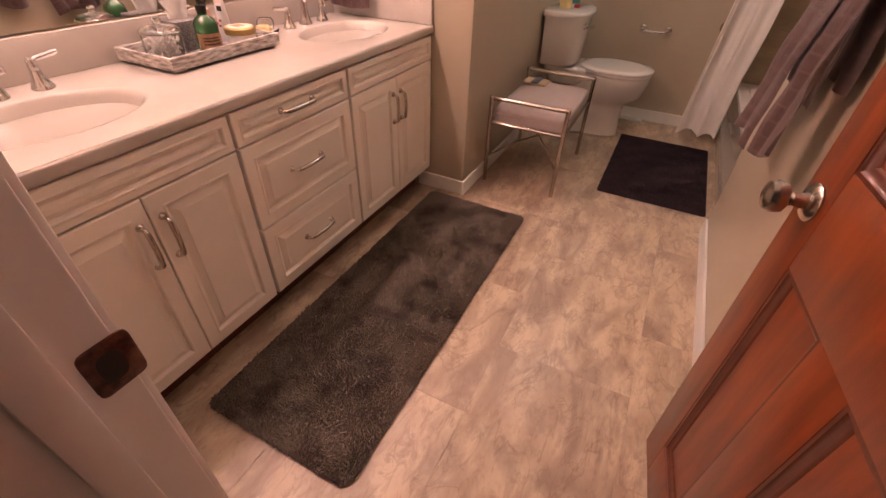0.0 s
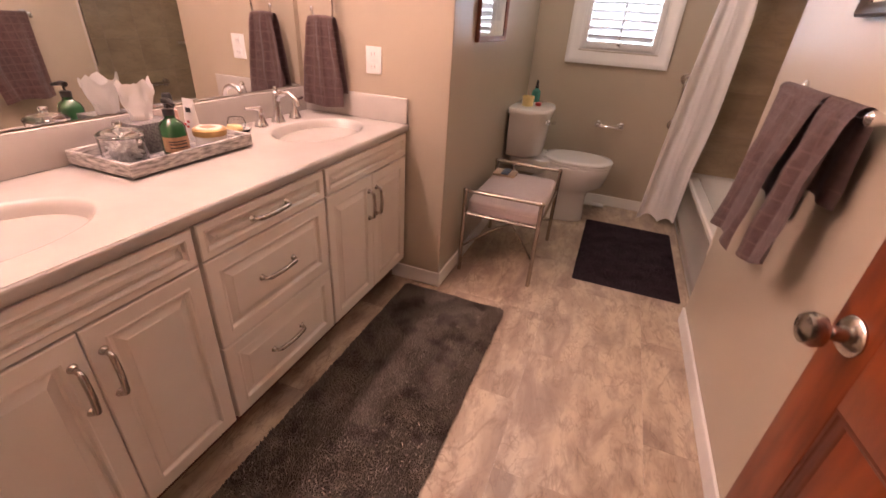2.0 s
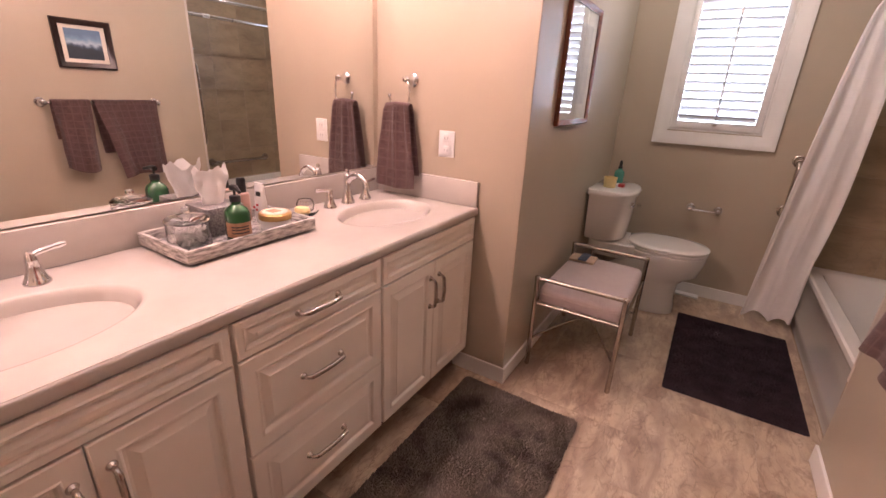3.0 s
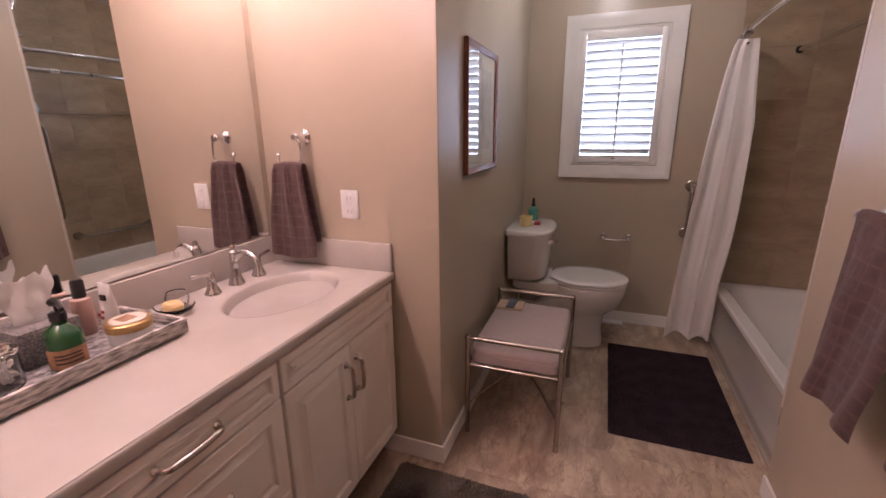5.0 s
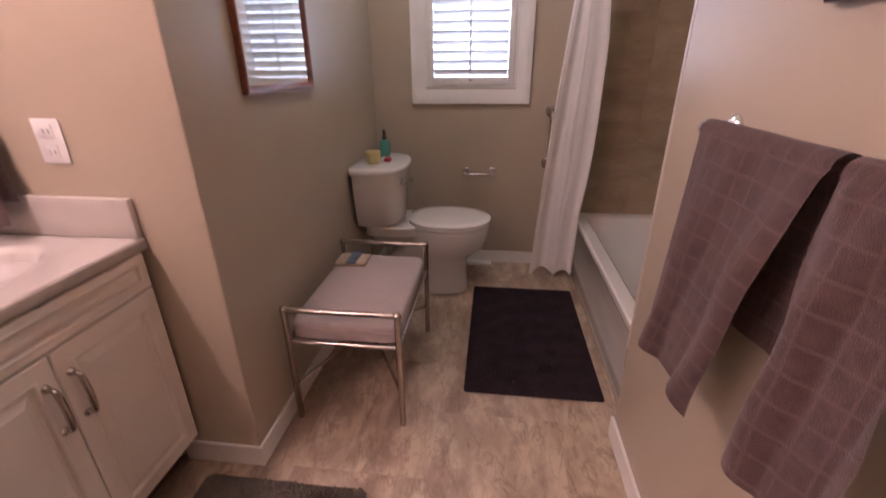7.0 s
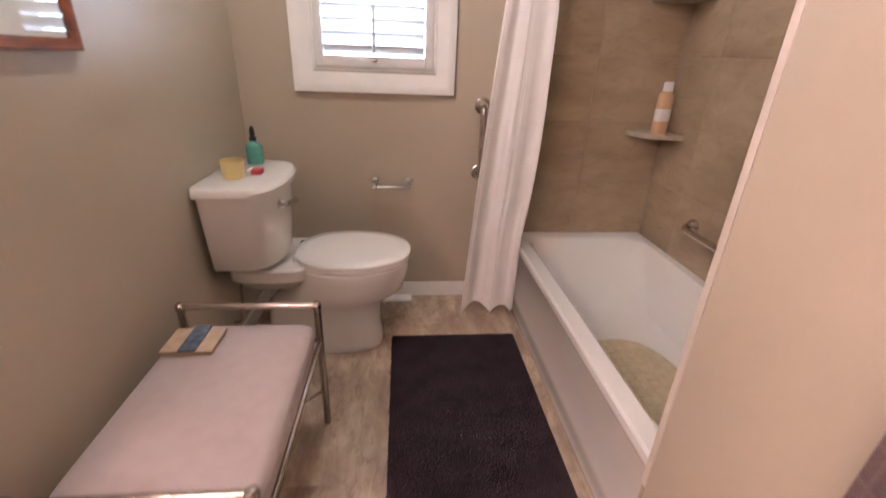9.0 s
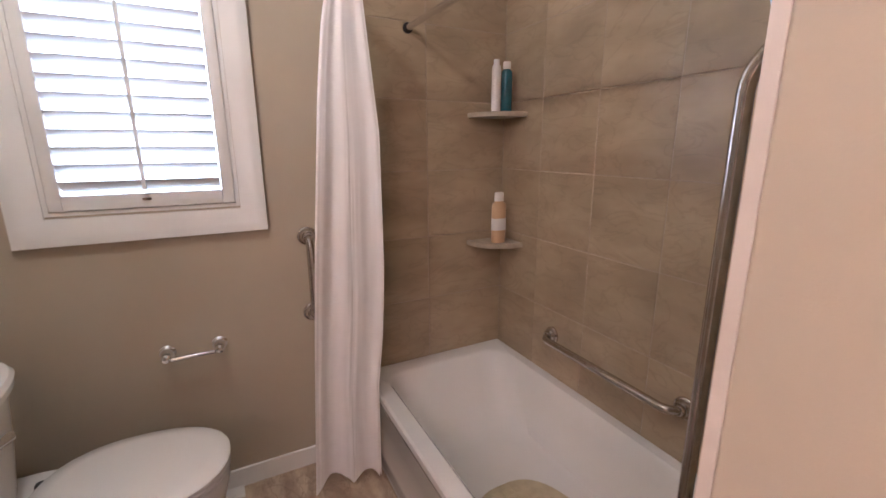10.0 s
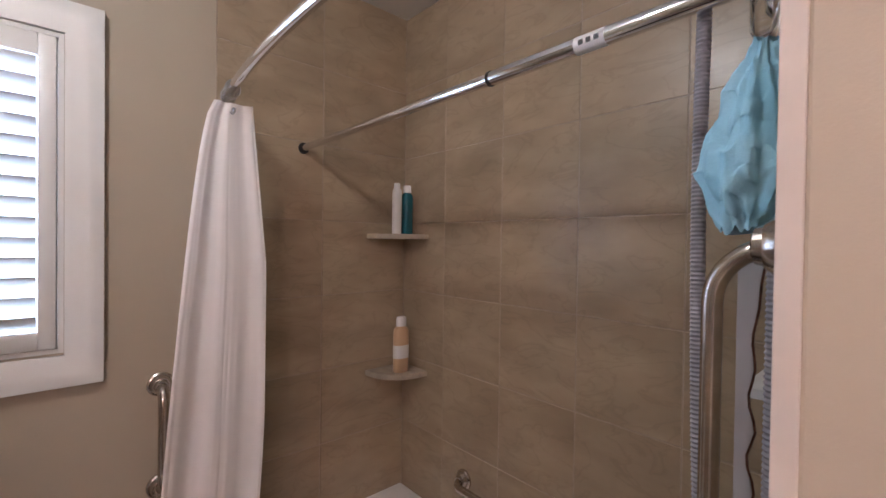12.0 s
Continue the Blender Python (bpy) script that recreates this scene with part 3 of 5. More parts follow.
def faucet(yc, x=-0.684):
    t = thing("faucet", (x, yc, CT), "polished chrome widespread faucet with two lever handles", "faucet", "vanity faucets")
    bell = [(0.027, 0), (0.027, 0.006), (0.023, 0.012), (0.016, 0.030), (0.012, 0.052), (0.013, 0.058), (0.011, 0.064)]
    body = lathe([(0.029, 0), (0.029, 0.006), (0.025, 0.014), (0.018, 0.036), (0.0145, 0.070), (0.0155, 0.100), (0.013, 0.112), (0.014, 0.120), (0.0085, 0.127), (0.010, 0.136), (0.006, 0.146), (0.0, 0.148)], (x, yc, CT), 24)
    part("spout_column", body, CHROME, t)
    arc = curve_points([(x, yc, CT + 0.085), (x + 0.022, yc, CT + 0.112), (x + 0.062, yc, CT + 0.124), (x + 0.098, yc, CT + 0.106), (x + 0.112, yc, CT + 0.078)], 6)
    part("spout", tube(arc, [0.0125 - 0.003 * i / len(arc) for i in range(len(arc))], 14), CHROME, t)
    for s in (-1, 1):
        h = part("valve", lathe(bell, (x + 0.004, yc + s * 0.105, CT), 22), CHROME, t)
        lev = curve_points([(x + 0.004, yc + s * 0.105, CT + 0.066), (x + 0.003, yc + s * 0.120, CT + 0.073), (x - 0.002, yc + s * 0.175, CT + 0.080)], 5)
        b = tube(lev, [0.009] * 4 + [0.0065] * (len(lev) - 6) + [0.0078, 0.005], 12)
        lathe([(0.011, 0), (0.011, 0.010), (0.006, 0.018), (0.0, 0.020)], (x + 0.004, yc + s * 0.105, CT + 0.060), 16, b)
        part("lever", b, CHROME, h)
    return t


for yc in SINKS:
    faucet(yc)

mir = thing("wall_mirror", (WX, 1.68, CT + 0.114), "large frameless mirror above the vanity backsplash", "mirror")
bm = box(WX + 0.001, WX + 0.007, EY + 0.012, PY - 0.036, CT + 0.116, 2.02, 0.0015, seg=1)
part("glass", bm, MIRROR, mir, smooth=False)

# vanity lights above the mirror and a round ceiling light


def vanity_light(yc):
    t = thing("vanity_light", (WX, yc, 2.16), "nickel vanity light bar with three glowing globe bulbs", "lamp", "vanity lights")
    part("bar", box(WX + 0.001, WX + 0.03, yc - 0.26, yc + 0.26, 2.12, 2.20, 0.006), NICKEL, t)
    for dy in (-0.18, 0, 0.18):
        s = part("socket", lathe([(0.014, 0), (0.014, 0.08), (0.026, 0.085), (0.026, 0.105)], (WX + 0.03, yc + dy, 2.16), 16, axis="x"), NICKEL, t)
        part("bulb", lathe([(0.015, 0), (0.034, 0.014), (0.045, 0.04), (0.042, 0.066), (0.024, 0.086), (0.0, 0.09)], (WX + 0.134, yc + dy, 2.16), 14, axis="x"), BULB_GLOW, t)


for yc in (1.18, 2.365):
    vanity_light(yc)


def ceiling_light(x, y, label, glow_mat):
    t = thing("ceiling_light", (x, y, CZ), label, "lamp", "ceiling lights")
    part("rim", lathe([(0.080, 0), (0.080, -0.008), (0.050, -0.014), (0.030, -0.016), (0.030, -0.02)], (x, y, CZ - 0.0005), 32), WHITE, t)
    part("bulb", lathe([(0.020, -0.021), (0.040, -0.034), (0.048, -0.058), (0.040, -0.084), (0.020, -0.098), (0.0, -0.101)], (x, y, CZ), 20), glow_mat, t)


ceiling_light(0.49, 3.50, "small round ceiling light glowing beside the tub", DOME_GLOW)
# weak fill added out of view to lift the vanity end; no known lamp
ceiling_light(0.50, 2.25, "added fill bulb at the ceiling before the vanity, not a known fixture", FILL_GLOW)

# ---- toilet ----
TY, TK, RISE = 3.965, 3.945, 1.04


def toilet():
    t = thing("toilet", (0.36, TY, 0), "white two-piece porcelain toilet with closed lid", "toilet")
    rings = []
    for z, cx, a, f, b, p in ((0.0, 0.33, 0.25, 0.27, 0.122, 2.8), (0.022, 0.33, 0.25, 0.27, 0.122, 2.8), (0.035, 0.33, 0.235, 0.270, 0.120, 2.6), (0.11, 0.33, 0.225, 0.258, 0.110, 2.4), (0.19, 0.34, 0.225, 0.252, 0.112, 2.3), (0.225, 0.36, 0.225, 0.268, 0.130, 2.25), (0.265, 0.40, 0.21, 0.288, 0.162, 2.2), (0.335, 0.44, 0.20, 0.268, 0.182, 2.2), (0.37, 0.45, 0.20, 0.266, 0.190, 2.2), (0.392, 0.45, 0.20, 0.264, 0.190, 2.2), (0.398, 0.45, 0.19, 0.258, 0.184, 2.2)):
        rings.append(oval(cx, TY, z * RISE, a, b, 44, p, f))
    part("bowl", loft(rings), PORCELAIN, t)
    part("deck", loft([oval(0.17, TY, z * RISE, a, b, 36, 4) for z, a, b in ((0.30, 0.13, 0.10), (0.36, 0.165, 0.165), (0.405, 0.165, 0.170), (0.412, 0.16, 0.165))]), PORCELAIN, t)
    seat = [oval(0.46, TY, z * RISE, a, b, 44, 2.25, f) for z, a, b, f in ((0.400, 0.205, 0.186, 0.255), (0.404, 0.210, 0.190, 0.260), (0.414, 0.210, 0.190, 0.260), (0.417, 0.206, 0.187, 0.257))]
    part("seat", loft(seat), PORCELAIN, t)
    lid = [oval(0.46, TY, z * RISE, a, b, 44, 2.25, f) for z, a, b, f in ((0.4185, 0.206, 0.187, 0.257), (0.422, 0.211, 0.192, 0.262), (0.432, 0.211, 0.192, 0.262), (0.437, 0.205, 0.186, 0.255), (0.440, 0.16, 0.15, 0.20))]
    part("lid", loft(lid), PORCELAIN, t)
    part("hinge_cap", lathe([(0.014, 0), (0.014, 0.018), (0.010, 0.024), (0.0, 0.025)], (0.262, TY + 0.075, 0.412 * RISE), 16), BLACK, t)
    part("hinge_cap", lathe([(0.014, 0), (0.014, 0.018), (0.010, 0.024), (0.0, 0.025)], (0.262, TY - 0.075, 0.412 * RISE), 16), PORCELAIN, t)
    tank = []
    for z, front, hw in ((0.440, 0.176, 0.172), (0.452, 0.188, 0.184), (0.60, 0.203, 0.206), (0.735, 0.212, 0.222)):
        ring = []
        for k in range(25):
            u = -1 + k / 12
            ring.append((front - 0.050 + 0.088 * math.sqrt(max(0.0, 1 - abs(u) ** 2.3)), TK + hw * u, z))
        ring += [(0.0, TK + hw * 0.98, z), (-0.006, TK + hw * 0.9, z), (-0.006, TK - hw * 0.9, z), (0.0, TK - hw * 0.98, z)]
        tank.append(ring)
    part("tank", loft(tank), PORCELAIN, t)
    lid = []
    for z, front, hw in ((0.736, 0.214, 0.224), (0.738, 0.226, 0.236), (0.756, 0.228, 0.238), (0.768, 0.220, 0.232), (0.772, 0.200, 0.215)):
        ring = []
        for k in range(25):
            u = -1 + k / 12
            ring.append((front - 0.055 + 0.092 * math.sqrt(max(0.0, 1 - abs(u) ** 2.3)), TK + hw * u, z))
        ring += [(-0.004, TK + hw, z), (-0.012, TK + hw * 0.94, z), (-0.012, TK - hw * 0.94, z), (-0.004, TK - hw, z)]
        lid.append(ring)
    part("tank_lid", loft(lid), PORCELAIN, t)
    lv = lathe([(0.020, 0), (0.020, 0.006), (0.014, 0.012), (0.011, 0.022)], (0.236, TY - 0.125, 0.684), 16, axis="x")
    tube([(0.262, TY - 0.131, 0.684), (0.268, TY - 0.108, 0.682), (0.276, TY - 0.050, 0.674)], [0.012, 0.010, 0.0145], 12, lv)
    part("flush_lever", lv, CHROME, t, "chrome flush lever")
    sup = curve_points([(0.0, TY - 0.12, 0.17), (0.03, TY - 0.12, 0.18), (0.05, TY - 0.13, 0.28), (0.06, TY - 0.13, 0.42)], 5)
    part("supply_hose", tube(sup, 0.006, 8), NICKEL, t)
    return t


toilet()


def pump_bottle(name, at, r, h, body, label, squash=1.0, cap=BLACK, pump=True):
    t = thing(name, at, label, "bottle")
    x, y, z = at
    prof = [(r * 0.9, 0), (r, 0.004), (r, h * 0.70), (r * 0.86, h * 0.80), (r * 0.42, h * 0.90), (r * 0.38, h)]
    bm = loft([oval(x, y, z + q, p, p * squash, 26, 2.6) for p, q in prof])
    part("bottle", bm, body, t)
    part("cap", lathe([(r * 0.46, 0), (r * 0.46, h * 0.13), (r * 0.25, h * 0.15)], (x, y, z + h * 0.97), 18), cap, t)
    if pump:
        b = tube([(x, y, z + h * 1.08), (x, y, z + h * 1.24)], r * 0.11, 8)
        tube(curve_points([(x - r * 0.35, y, z + h * 1.27), (x + r * 0.3, y, z + h * 1.28), (x + r * 1.2, y - r * 0.3, z + h * 1.23)], 3), [r * 0.26, r * 0.27, r * 0.27, r * 0.24, r * 0.2, r * 0.17, r * 0.14], 8, b)
        part("pump", b, cap, t)
    return t


pump_bottle("gel_bottle", (0.095, 4.085, 0.773), 0.031, 0.098, TEAL_CLEAR, "small teal bottle with black pump top on the tank", 0.8, pump=False)
part("nozzle", lathe([(0.010, 0), (0.010, 0.028), (0.004, 0.042)], (0.095, 4.085, 0.880), 12), BLACK, bpy.data.objects["gel_bottle"])
cup = thing("candle_cup", (0.085, 3.865, 0.773), "small yellow ribbed cup on the toilet tank", "cup")
part("cup", lathe([(0.034, 0), (0.038, 0.004), (0.036, 0.02), (0.039, 0.026), (0.038, 0.048), (0.041, 0.053), (0.040, 0.064), (0.034, 0.064), (0.032, 0.03), (0.0, 0.028)], (0.085, 3.865, 0.773), 26), YELLOW, cup)
pk = thing("soap_packet", (0.140, 3.925, 0.773), "small red and white soap packet on the tank", "packet")
part("wrapper", box(0.115, 0.165, 3.905, 3.950, 0.773, 0.791, 0.004), WHITE, pk)
part("band", box(0.130, 0.166, 3.904, 3.951, 0.7725, 0.7922, 0.003), RED, pk, "dark red printed band")

# toilet paper holder on the window wall
tp = thing("toilet_paper_holder", (0.628, BY, 0.62), "empty chrome toilet paper holder on the wall", "paper holder")
for x in (0.552, 0.716):
    part("post", lathe([(0.026, 0), (0.026, -0.005), (0.020, -0.010), (0.013, -0.022), (0.011, -0.050), (0.015, -0.056), (0.016, -0.066), (0.010, -0.074), (0.0, -0.075)], (x, BY - 0.0005, 0.630), 22, axis="y"), CHROME, tp)
part("roller", lathe([(0.006, 0.012), (0.008, 0.02), (0.008, 0.144), (0.006, 0.152)], (0.552, BY - 0.061, 0.624), 14, axis="x"), CHROME, tp)

vent = thing("floor_register", (0.66, BY - 0.06, 0), "white metal floor heating register by the wall", "vent")
part("plate", box(0.545, 0.735, BY - 0.075, BY - 0.016, 0.0, 0.012, 0.002), WHITE, vent)
for i in range(6):
    part("slat", box(0.562 + 0.026 * i, 0.573 + 0.026 * i, BY - 0.066, BY - 0.026, 0.012, 0.016), WHITE, vent)


def grab_bar(name, a, b, normal, label, r=0.0145, out=0.062):
    """A steel grab bar between two wall points, with round flanges."""
    a, b, n = Vector(a), Vector(b), Vector(normal)
    d = (b - a).normalized()
    t = thing(name, (a + b) / 2, label, "grab bar")
    q = out - 0.014
    bend = [(q * (1 - math.cos(k * math.pi / 16)), q * math.sin(k * math.pi / 16)) for k in range(9)]
    first = [a] + [a + n * (out - q + s) + d * c for c, s in bend]
    last = [b] + [b + n * (out - q + s) - d * c for c, s in bend]
    part("bar", tube(first + last[::-1], r, 16), NICKEL, t)
    for p in (a, b):
        part("flange", tube([p + n * 0.0005, p + n * 0.006, p + n * 0.010, p + n * 0.0105, p + n * 0.020, p + n * 0.026, p + n * 0.0265, p + n * 0.034, p + n * 0.037], [0.036, 0.036, 0.032, 0.029, 0.026, 0.022, 0.019, 0.0175, r + 0.001], 24), NICKEL, t)
    return t


grab_bar("grab_bar", (1.056, BY, 1.0), (1.056, BY, 0.69), (0, -1, 0), "short vertical brushed steel grab bar beside the curtain")
grab_bar("grab_bar", (TX, 3.355, 0.556), (TX, 3.947, 0.556), (-1, 0, 0), "long horizontal brushed steel grab bar above the tub")
VBX = 1.300
grab_bar("grab_bar", (VBX, SY, 1.438), (VBX, SY, 0.80), (0, 1, 0), "vertical brushed steel grab bar at the tub entrance", 0.0092, 0.068)

# ---- stool ----
st = thing("vanity_stool", (0.225, 3.13, 0), "brushed nickel stool with lilac-grey padded seat", "stool")
SX0, SX1, SY0, SY1 = 0.023, 0.424, 2.831, 3.458
for x in (SX0, SX1):
    for y in (SY0, SY1):
        part("leg", lathe([(0.009, 0), (0.0115, 0.004), (0.0115, 0.470), (0.014, 0.474), (0.014, 0.488), (0.009, 0.494), (0.0, 0.495)], (x, y, 0), 14), NICKEL, st)
for y in (SY0, SY1):
    part("top_rail", tube([(SX0, y, 0.482), (SX1, y, 0.482)], 0.0105, 12), NICKEL, st)
    part("seat_rail", tube([(SX0, y, 0.352), (SX1, y, 0.352)], 0.008, 12), NICKEL, st)
for x in (SX0, SX1):
    part("seat_rail", tube([(x, SY0, 0.352), (x, SY1, 0.352)], 0.008, 12), NICKEL, st)
for x in (SX0, SX1):
    for y in (SY0, SY1):
        part("brace", tube(curve_points([(x, y, 0.150), ((x + 0.225) / 2, (y + 3.144) / 2, 0.190), (0.224, 3.144, 0.205)], 4), 0.006, 10), NICKEL, st)
part("hub", lathe([(0.012, 0), (0.016, 0.006), (0.012, 0.016)], (0.224, 3.144, 0.197), 14), NICKEL, st)
rings = []
for z, g in ((0.358, 0.006), (0.362, 0.001), (0.399, 0.0), (0.402, 0.003), (0.405, 0.0), (0.416, 0.002), (0.425, 0.008), (0.431, 0.022), (0.437, 0.055), (0.4415, 0.10), (0.443, 0.15)):
    rings.append(oval(0.224, 3.144, z, 0.197 - g, 0.302 - g, 72, 13))
part("cushion", loft(rings), CUSHION, st, "padded lilac-grey fabric seat")
bk = thing("booklet", (0.115, 3.335, 0.443), "tan booklet with navy printed band on the stool", "book")
part("cover", box(0.045, 0.180, 3.275, 3.385, 0.443, 0.456, 0.002), PAPER, bk)
part("band", box(0.095, 0.140, 3.27, 3.39, 0.4562, 0.464, 0.003), NAVY, bk, "navy and white printed wrapper")

# ---- rugs ----
def rug(name, x0, x1, y0, y1, h, material, label, cell, r, lean):
    """A backing slab with rounded corners and a pile of leaning tufts."""
    t = thing(name, ((x0 + x1) / 2, (y0 + y1) / 2, 0), label, "rug")
    rings = []
    for z, g in ((0.0005, 0.004), (0.004, 0.001), (h * 0.35, 0.0), (h * 0.45, 0.004)):
        ring = []
        for cx, cy, q in ((x1 - r, y1 - r, 0), (x0 + r, y1 - r, 1), (x0 + r, y0 + r, 2), (x1 - r, y0 + r, 3)):
            for k in range(7):
                a = (q + k / 6) * math.pi / 2
                ring.append((cx + (r - g) * math.cos(a), cy + (r - g) * math.sin(a), z))
        rings.append(ring)
    part("backing", loft(rings), material, t)
    rng = np.random.default_rng(7)
    nx, ny = int((x1 - x0) / cell), int((y1 - y0) / cell)
    vs, fs = [], []
    for j in range(ny):
        for i in range(nx):
            x = x0 + (i + 0.5) * cell + rng.uniform(-0.5, 0.5) * cell
            y = y0 + (j + 0.5) * cell + rng.uniform(-0.5, 0.5) * cell
            dx, dy = max(x0 + r - x, x - x1 + r, 0), max(y0 + r - y, y - y1 + r, 0)
            if math.hypot(dx, dy) > r:
                continue
            p = Vector((x, y, 0))
            a = 5.0 * noise.noise(p * 7.0) + rng.uniform(-1.2, 1.2)
            ln = lean * (0.45 + 0.9 * abs(noise.noise(p * 6 + Vector((3, 1, 0)))))
            hh = h * (0.86 + 0.13 * noise.noise(p * 11) + rng.uniform(-0.05, 0.05))
            w, b = cell * 0.95, len(vs)
            for k in range(3):
                vs.append((x + w * math.cos(a + 2.094 * k), y + w * math.sin(a + 2.094 * k), h * 0.3))
            vs.append((x + ln * math.cos(a), y + ln * math.sin(a), hh))
            fs += [(b, b + 1, b + 3), (b + 1, b + 2, b + 3), (b + 2, b, b + 3)]
    me = bpy.data.meshes.new("woven_top")
    me.from_pydata(vs, [], fs)
    me.materials.append(material)
    ob = new("woven_top", me)
    ob.parent, ob.matrix_parent_inverse = t, t.matrix_basis.inverted()
    ob["kind"] = "stuff"


rug("bath_rug", -0.172, 0.369, 1.050, 2.546, 0.024, SHAG, "long charcoal shag bath rug before the vanity", 0.0052, 0.035, 0.008)
rug("bath_mat", 0.639, 1.210, 3.032, 3.960, 0.013, COTTON_MAT, "dark plum cotton bath mat beside the tub", 0.0055, 0.012, 0.004)

# ---- tub ----
def tub():
    t = thing("bathtub", (1.58, 3.62, 0), "white enamelled alcove bathtub with sloping end", "bathtub")
    x0, x1, y0, y1, top = 1.250, TX - 0.002, SY + 0.002, BY - 0.002, 0.375

    def rr(ax0, ax1, ay0, ay1, z, r, n=10):
        out = []
        for cx, cy, s in ((ax1 - r, ay1 - r, 0), (ax0 + r, ay1 - r, 1), (ax0 + r, ay0 + r, 2), (ax1 - r, ay0 + r, 3)):
            for k in range(n + 1):
                a = (s + k / n) * math.pi / 2
                out.append((cx + r * math.cos(a), cy + r * math.sin(a), z))
        return out

    rings = [rr(x0, x1, y0, y1, top - 0.03, 0.012), rr(x0, x1, y0, y1, top - 0.008, 0.012), rr(x0 + 0.008, x1 - 0.004, y0 + 0.004, y1 - 0.004, top, 0.012)]
    rings += [rr(x0 + 0.062, x1 - 0.045, y0 + 0.075, y1 - 0.075, top + 0.001, 0.09), rr(x0 + 0.072, x1 - 0.053, y0 + 0.085, y1 - 0.088, top - 0.008, 0.10)]
    rings += [rr(x0 + 0.085, x1 - 0.062, y0 + 0.098, y1 - 0.13, top - 0.08, 0.12), rr(x0 + 0.105, x1 - 0.080, y0 + 0.12, y1 - 0.22, 0.16, 0.13), rr(x0 + 0.125, x1 - 0.10, y0 + 0.14, y1 - 0.28, 0.105, 0.13), rr(x0 + 0.165, x1 - 0.14, y0 + 0.18, y1 - 0.34, 0.085, 0.12), rr(x0 + 0.27, x1 - 0.24, y0 + 0.35, y1 - 0.5, 0.082, 0.08)]
    part("basin", loft(rings, (False, True)), PORCELAIN, t)
    ap = []
    for z, d in ((0.0, 0.012), (0.05, 0.012), (0.058, 0.006), (0.10, 0.006), (top - 0.055, 0.010), (top - 0.045, 0.003), (top - 0.03, 0.0)):
        ap.append([(x0 + d, y0, z), (x0 + d, y1, z), (x0 + d + 0.02, y1, z), (x0 + d + 0.02, y0, z)])
    part("apron", loft(ap), PORCELAIN, t)
    part("drain", lathe([(0.03, 0), (0.03, 0.004), (0.0, 0.006)], (1.58, 3.20, 0.084), 20), CHROME, t)
    m = thing("tub_mat", (1.59, 3.45, 0.086), "yellowed non-slip rubber mat in the tub", "bath mat")
    ov = [oval(1.592, 3.44, z, a, b, 48, 2.8) for z, a, b in ((0.0865, 0.192, 0.335), (0.094, 0.195, 0.338), (0.097, 0.190, 0.332))]
    part("sheet", loft(ov), BATH_MAT, m)
    bm = bmesh.new()
    for i in range(9):
        for j in range(15):
            x, y = 1.592 + (i - 4) * 0.038, 3.44 + (j - 7) * 0.042
            if ((x - 1.592) / 0.185) ** 2 + ((y - 3.44) / 0.325) ** 2 < 0.92:
                box(x - 0.014, x + 0.014, y - 0.016, y + 0.016, 0.097, 0.0995, bm=bm)
    ob = part("tread", bm, BATH_MAT, m, smooth=False)
    ob["kind"] = "stuff"


tub()

# rods, curtain
rod = thing("shower_rod", (1.494, 3.62, 1.778), "straight chrome tension rod across the tub", "shower rod")
part("rod", tube([(1.494, SY + 0.003, 1.778), (1.494, 3.66, 1.778), (1.494, BY - 0.003, 1.778)], 0.0125, 16), CHROME, rod)
part("sleeve", tube([(1.494, SY + 0.003, 1.778), (1.494, 3.42, 1.778)], 0.0145, 16), CHROME, rod)
part("collar", tube([(1.494, 3.42, 1.778), (1.494, 3.427, 1.778)], 0.0158, 16), BLACK, rod)
part("sticker", tube([(1.494, 3.17, 1.778), (1.494, 3.225, 1.778)], 0.0150, 16), WHITE, rod, "white paper sticker")
for k in range(3):
    part("print_mark", box(1.4775, 1.4792, 3.178 + 0.014 * k, 3.186 + 0.014 * k, 1.772, 1.780), BLACK, rod)
for y in (SY + 0.002, BY - 0.014):
    part("end_cap", lathe([(0.020, 0), (0.020, 0.012)], (1.494, y, 1.778), 18, axis="y"), BLACK if y > 4 else CHROME, rod)
RODX = lambda y: 1.216 - 0.060 * max(0.0, math.sin(math.pi * (y - SY) / (BY - SY))) ** 0.8
crod = thing("curtain_rod", (1.17, 3.62, 1.852), "curved chrome shower curtain rod", "curtain rod")
part("rod", tube([(RODX(y), y, 1.852) for y in [SY + 0.004 + (BY - SY - 0.008) * k / 30 for k in range(31)]], 0.0125, 16), CHROME, crod)
for y in (SY + 0.002, BY - 0.012):
    part("flange", lathe([(0.028, 0), (0.028, 0.010)], (1.216, y, 1.852), 20, axis="y"), CHROME, crod)


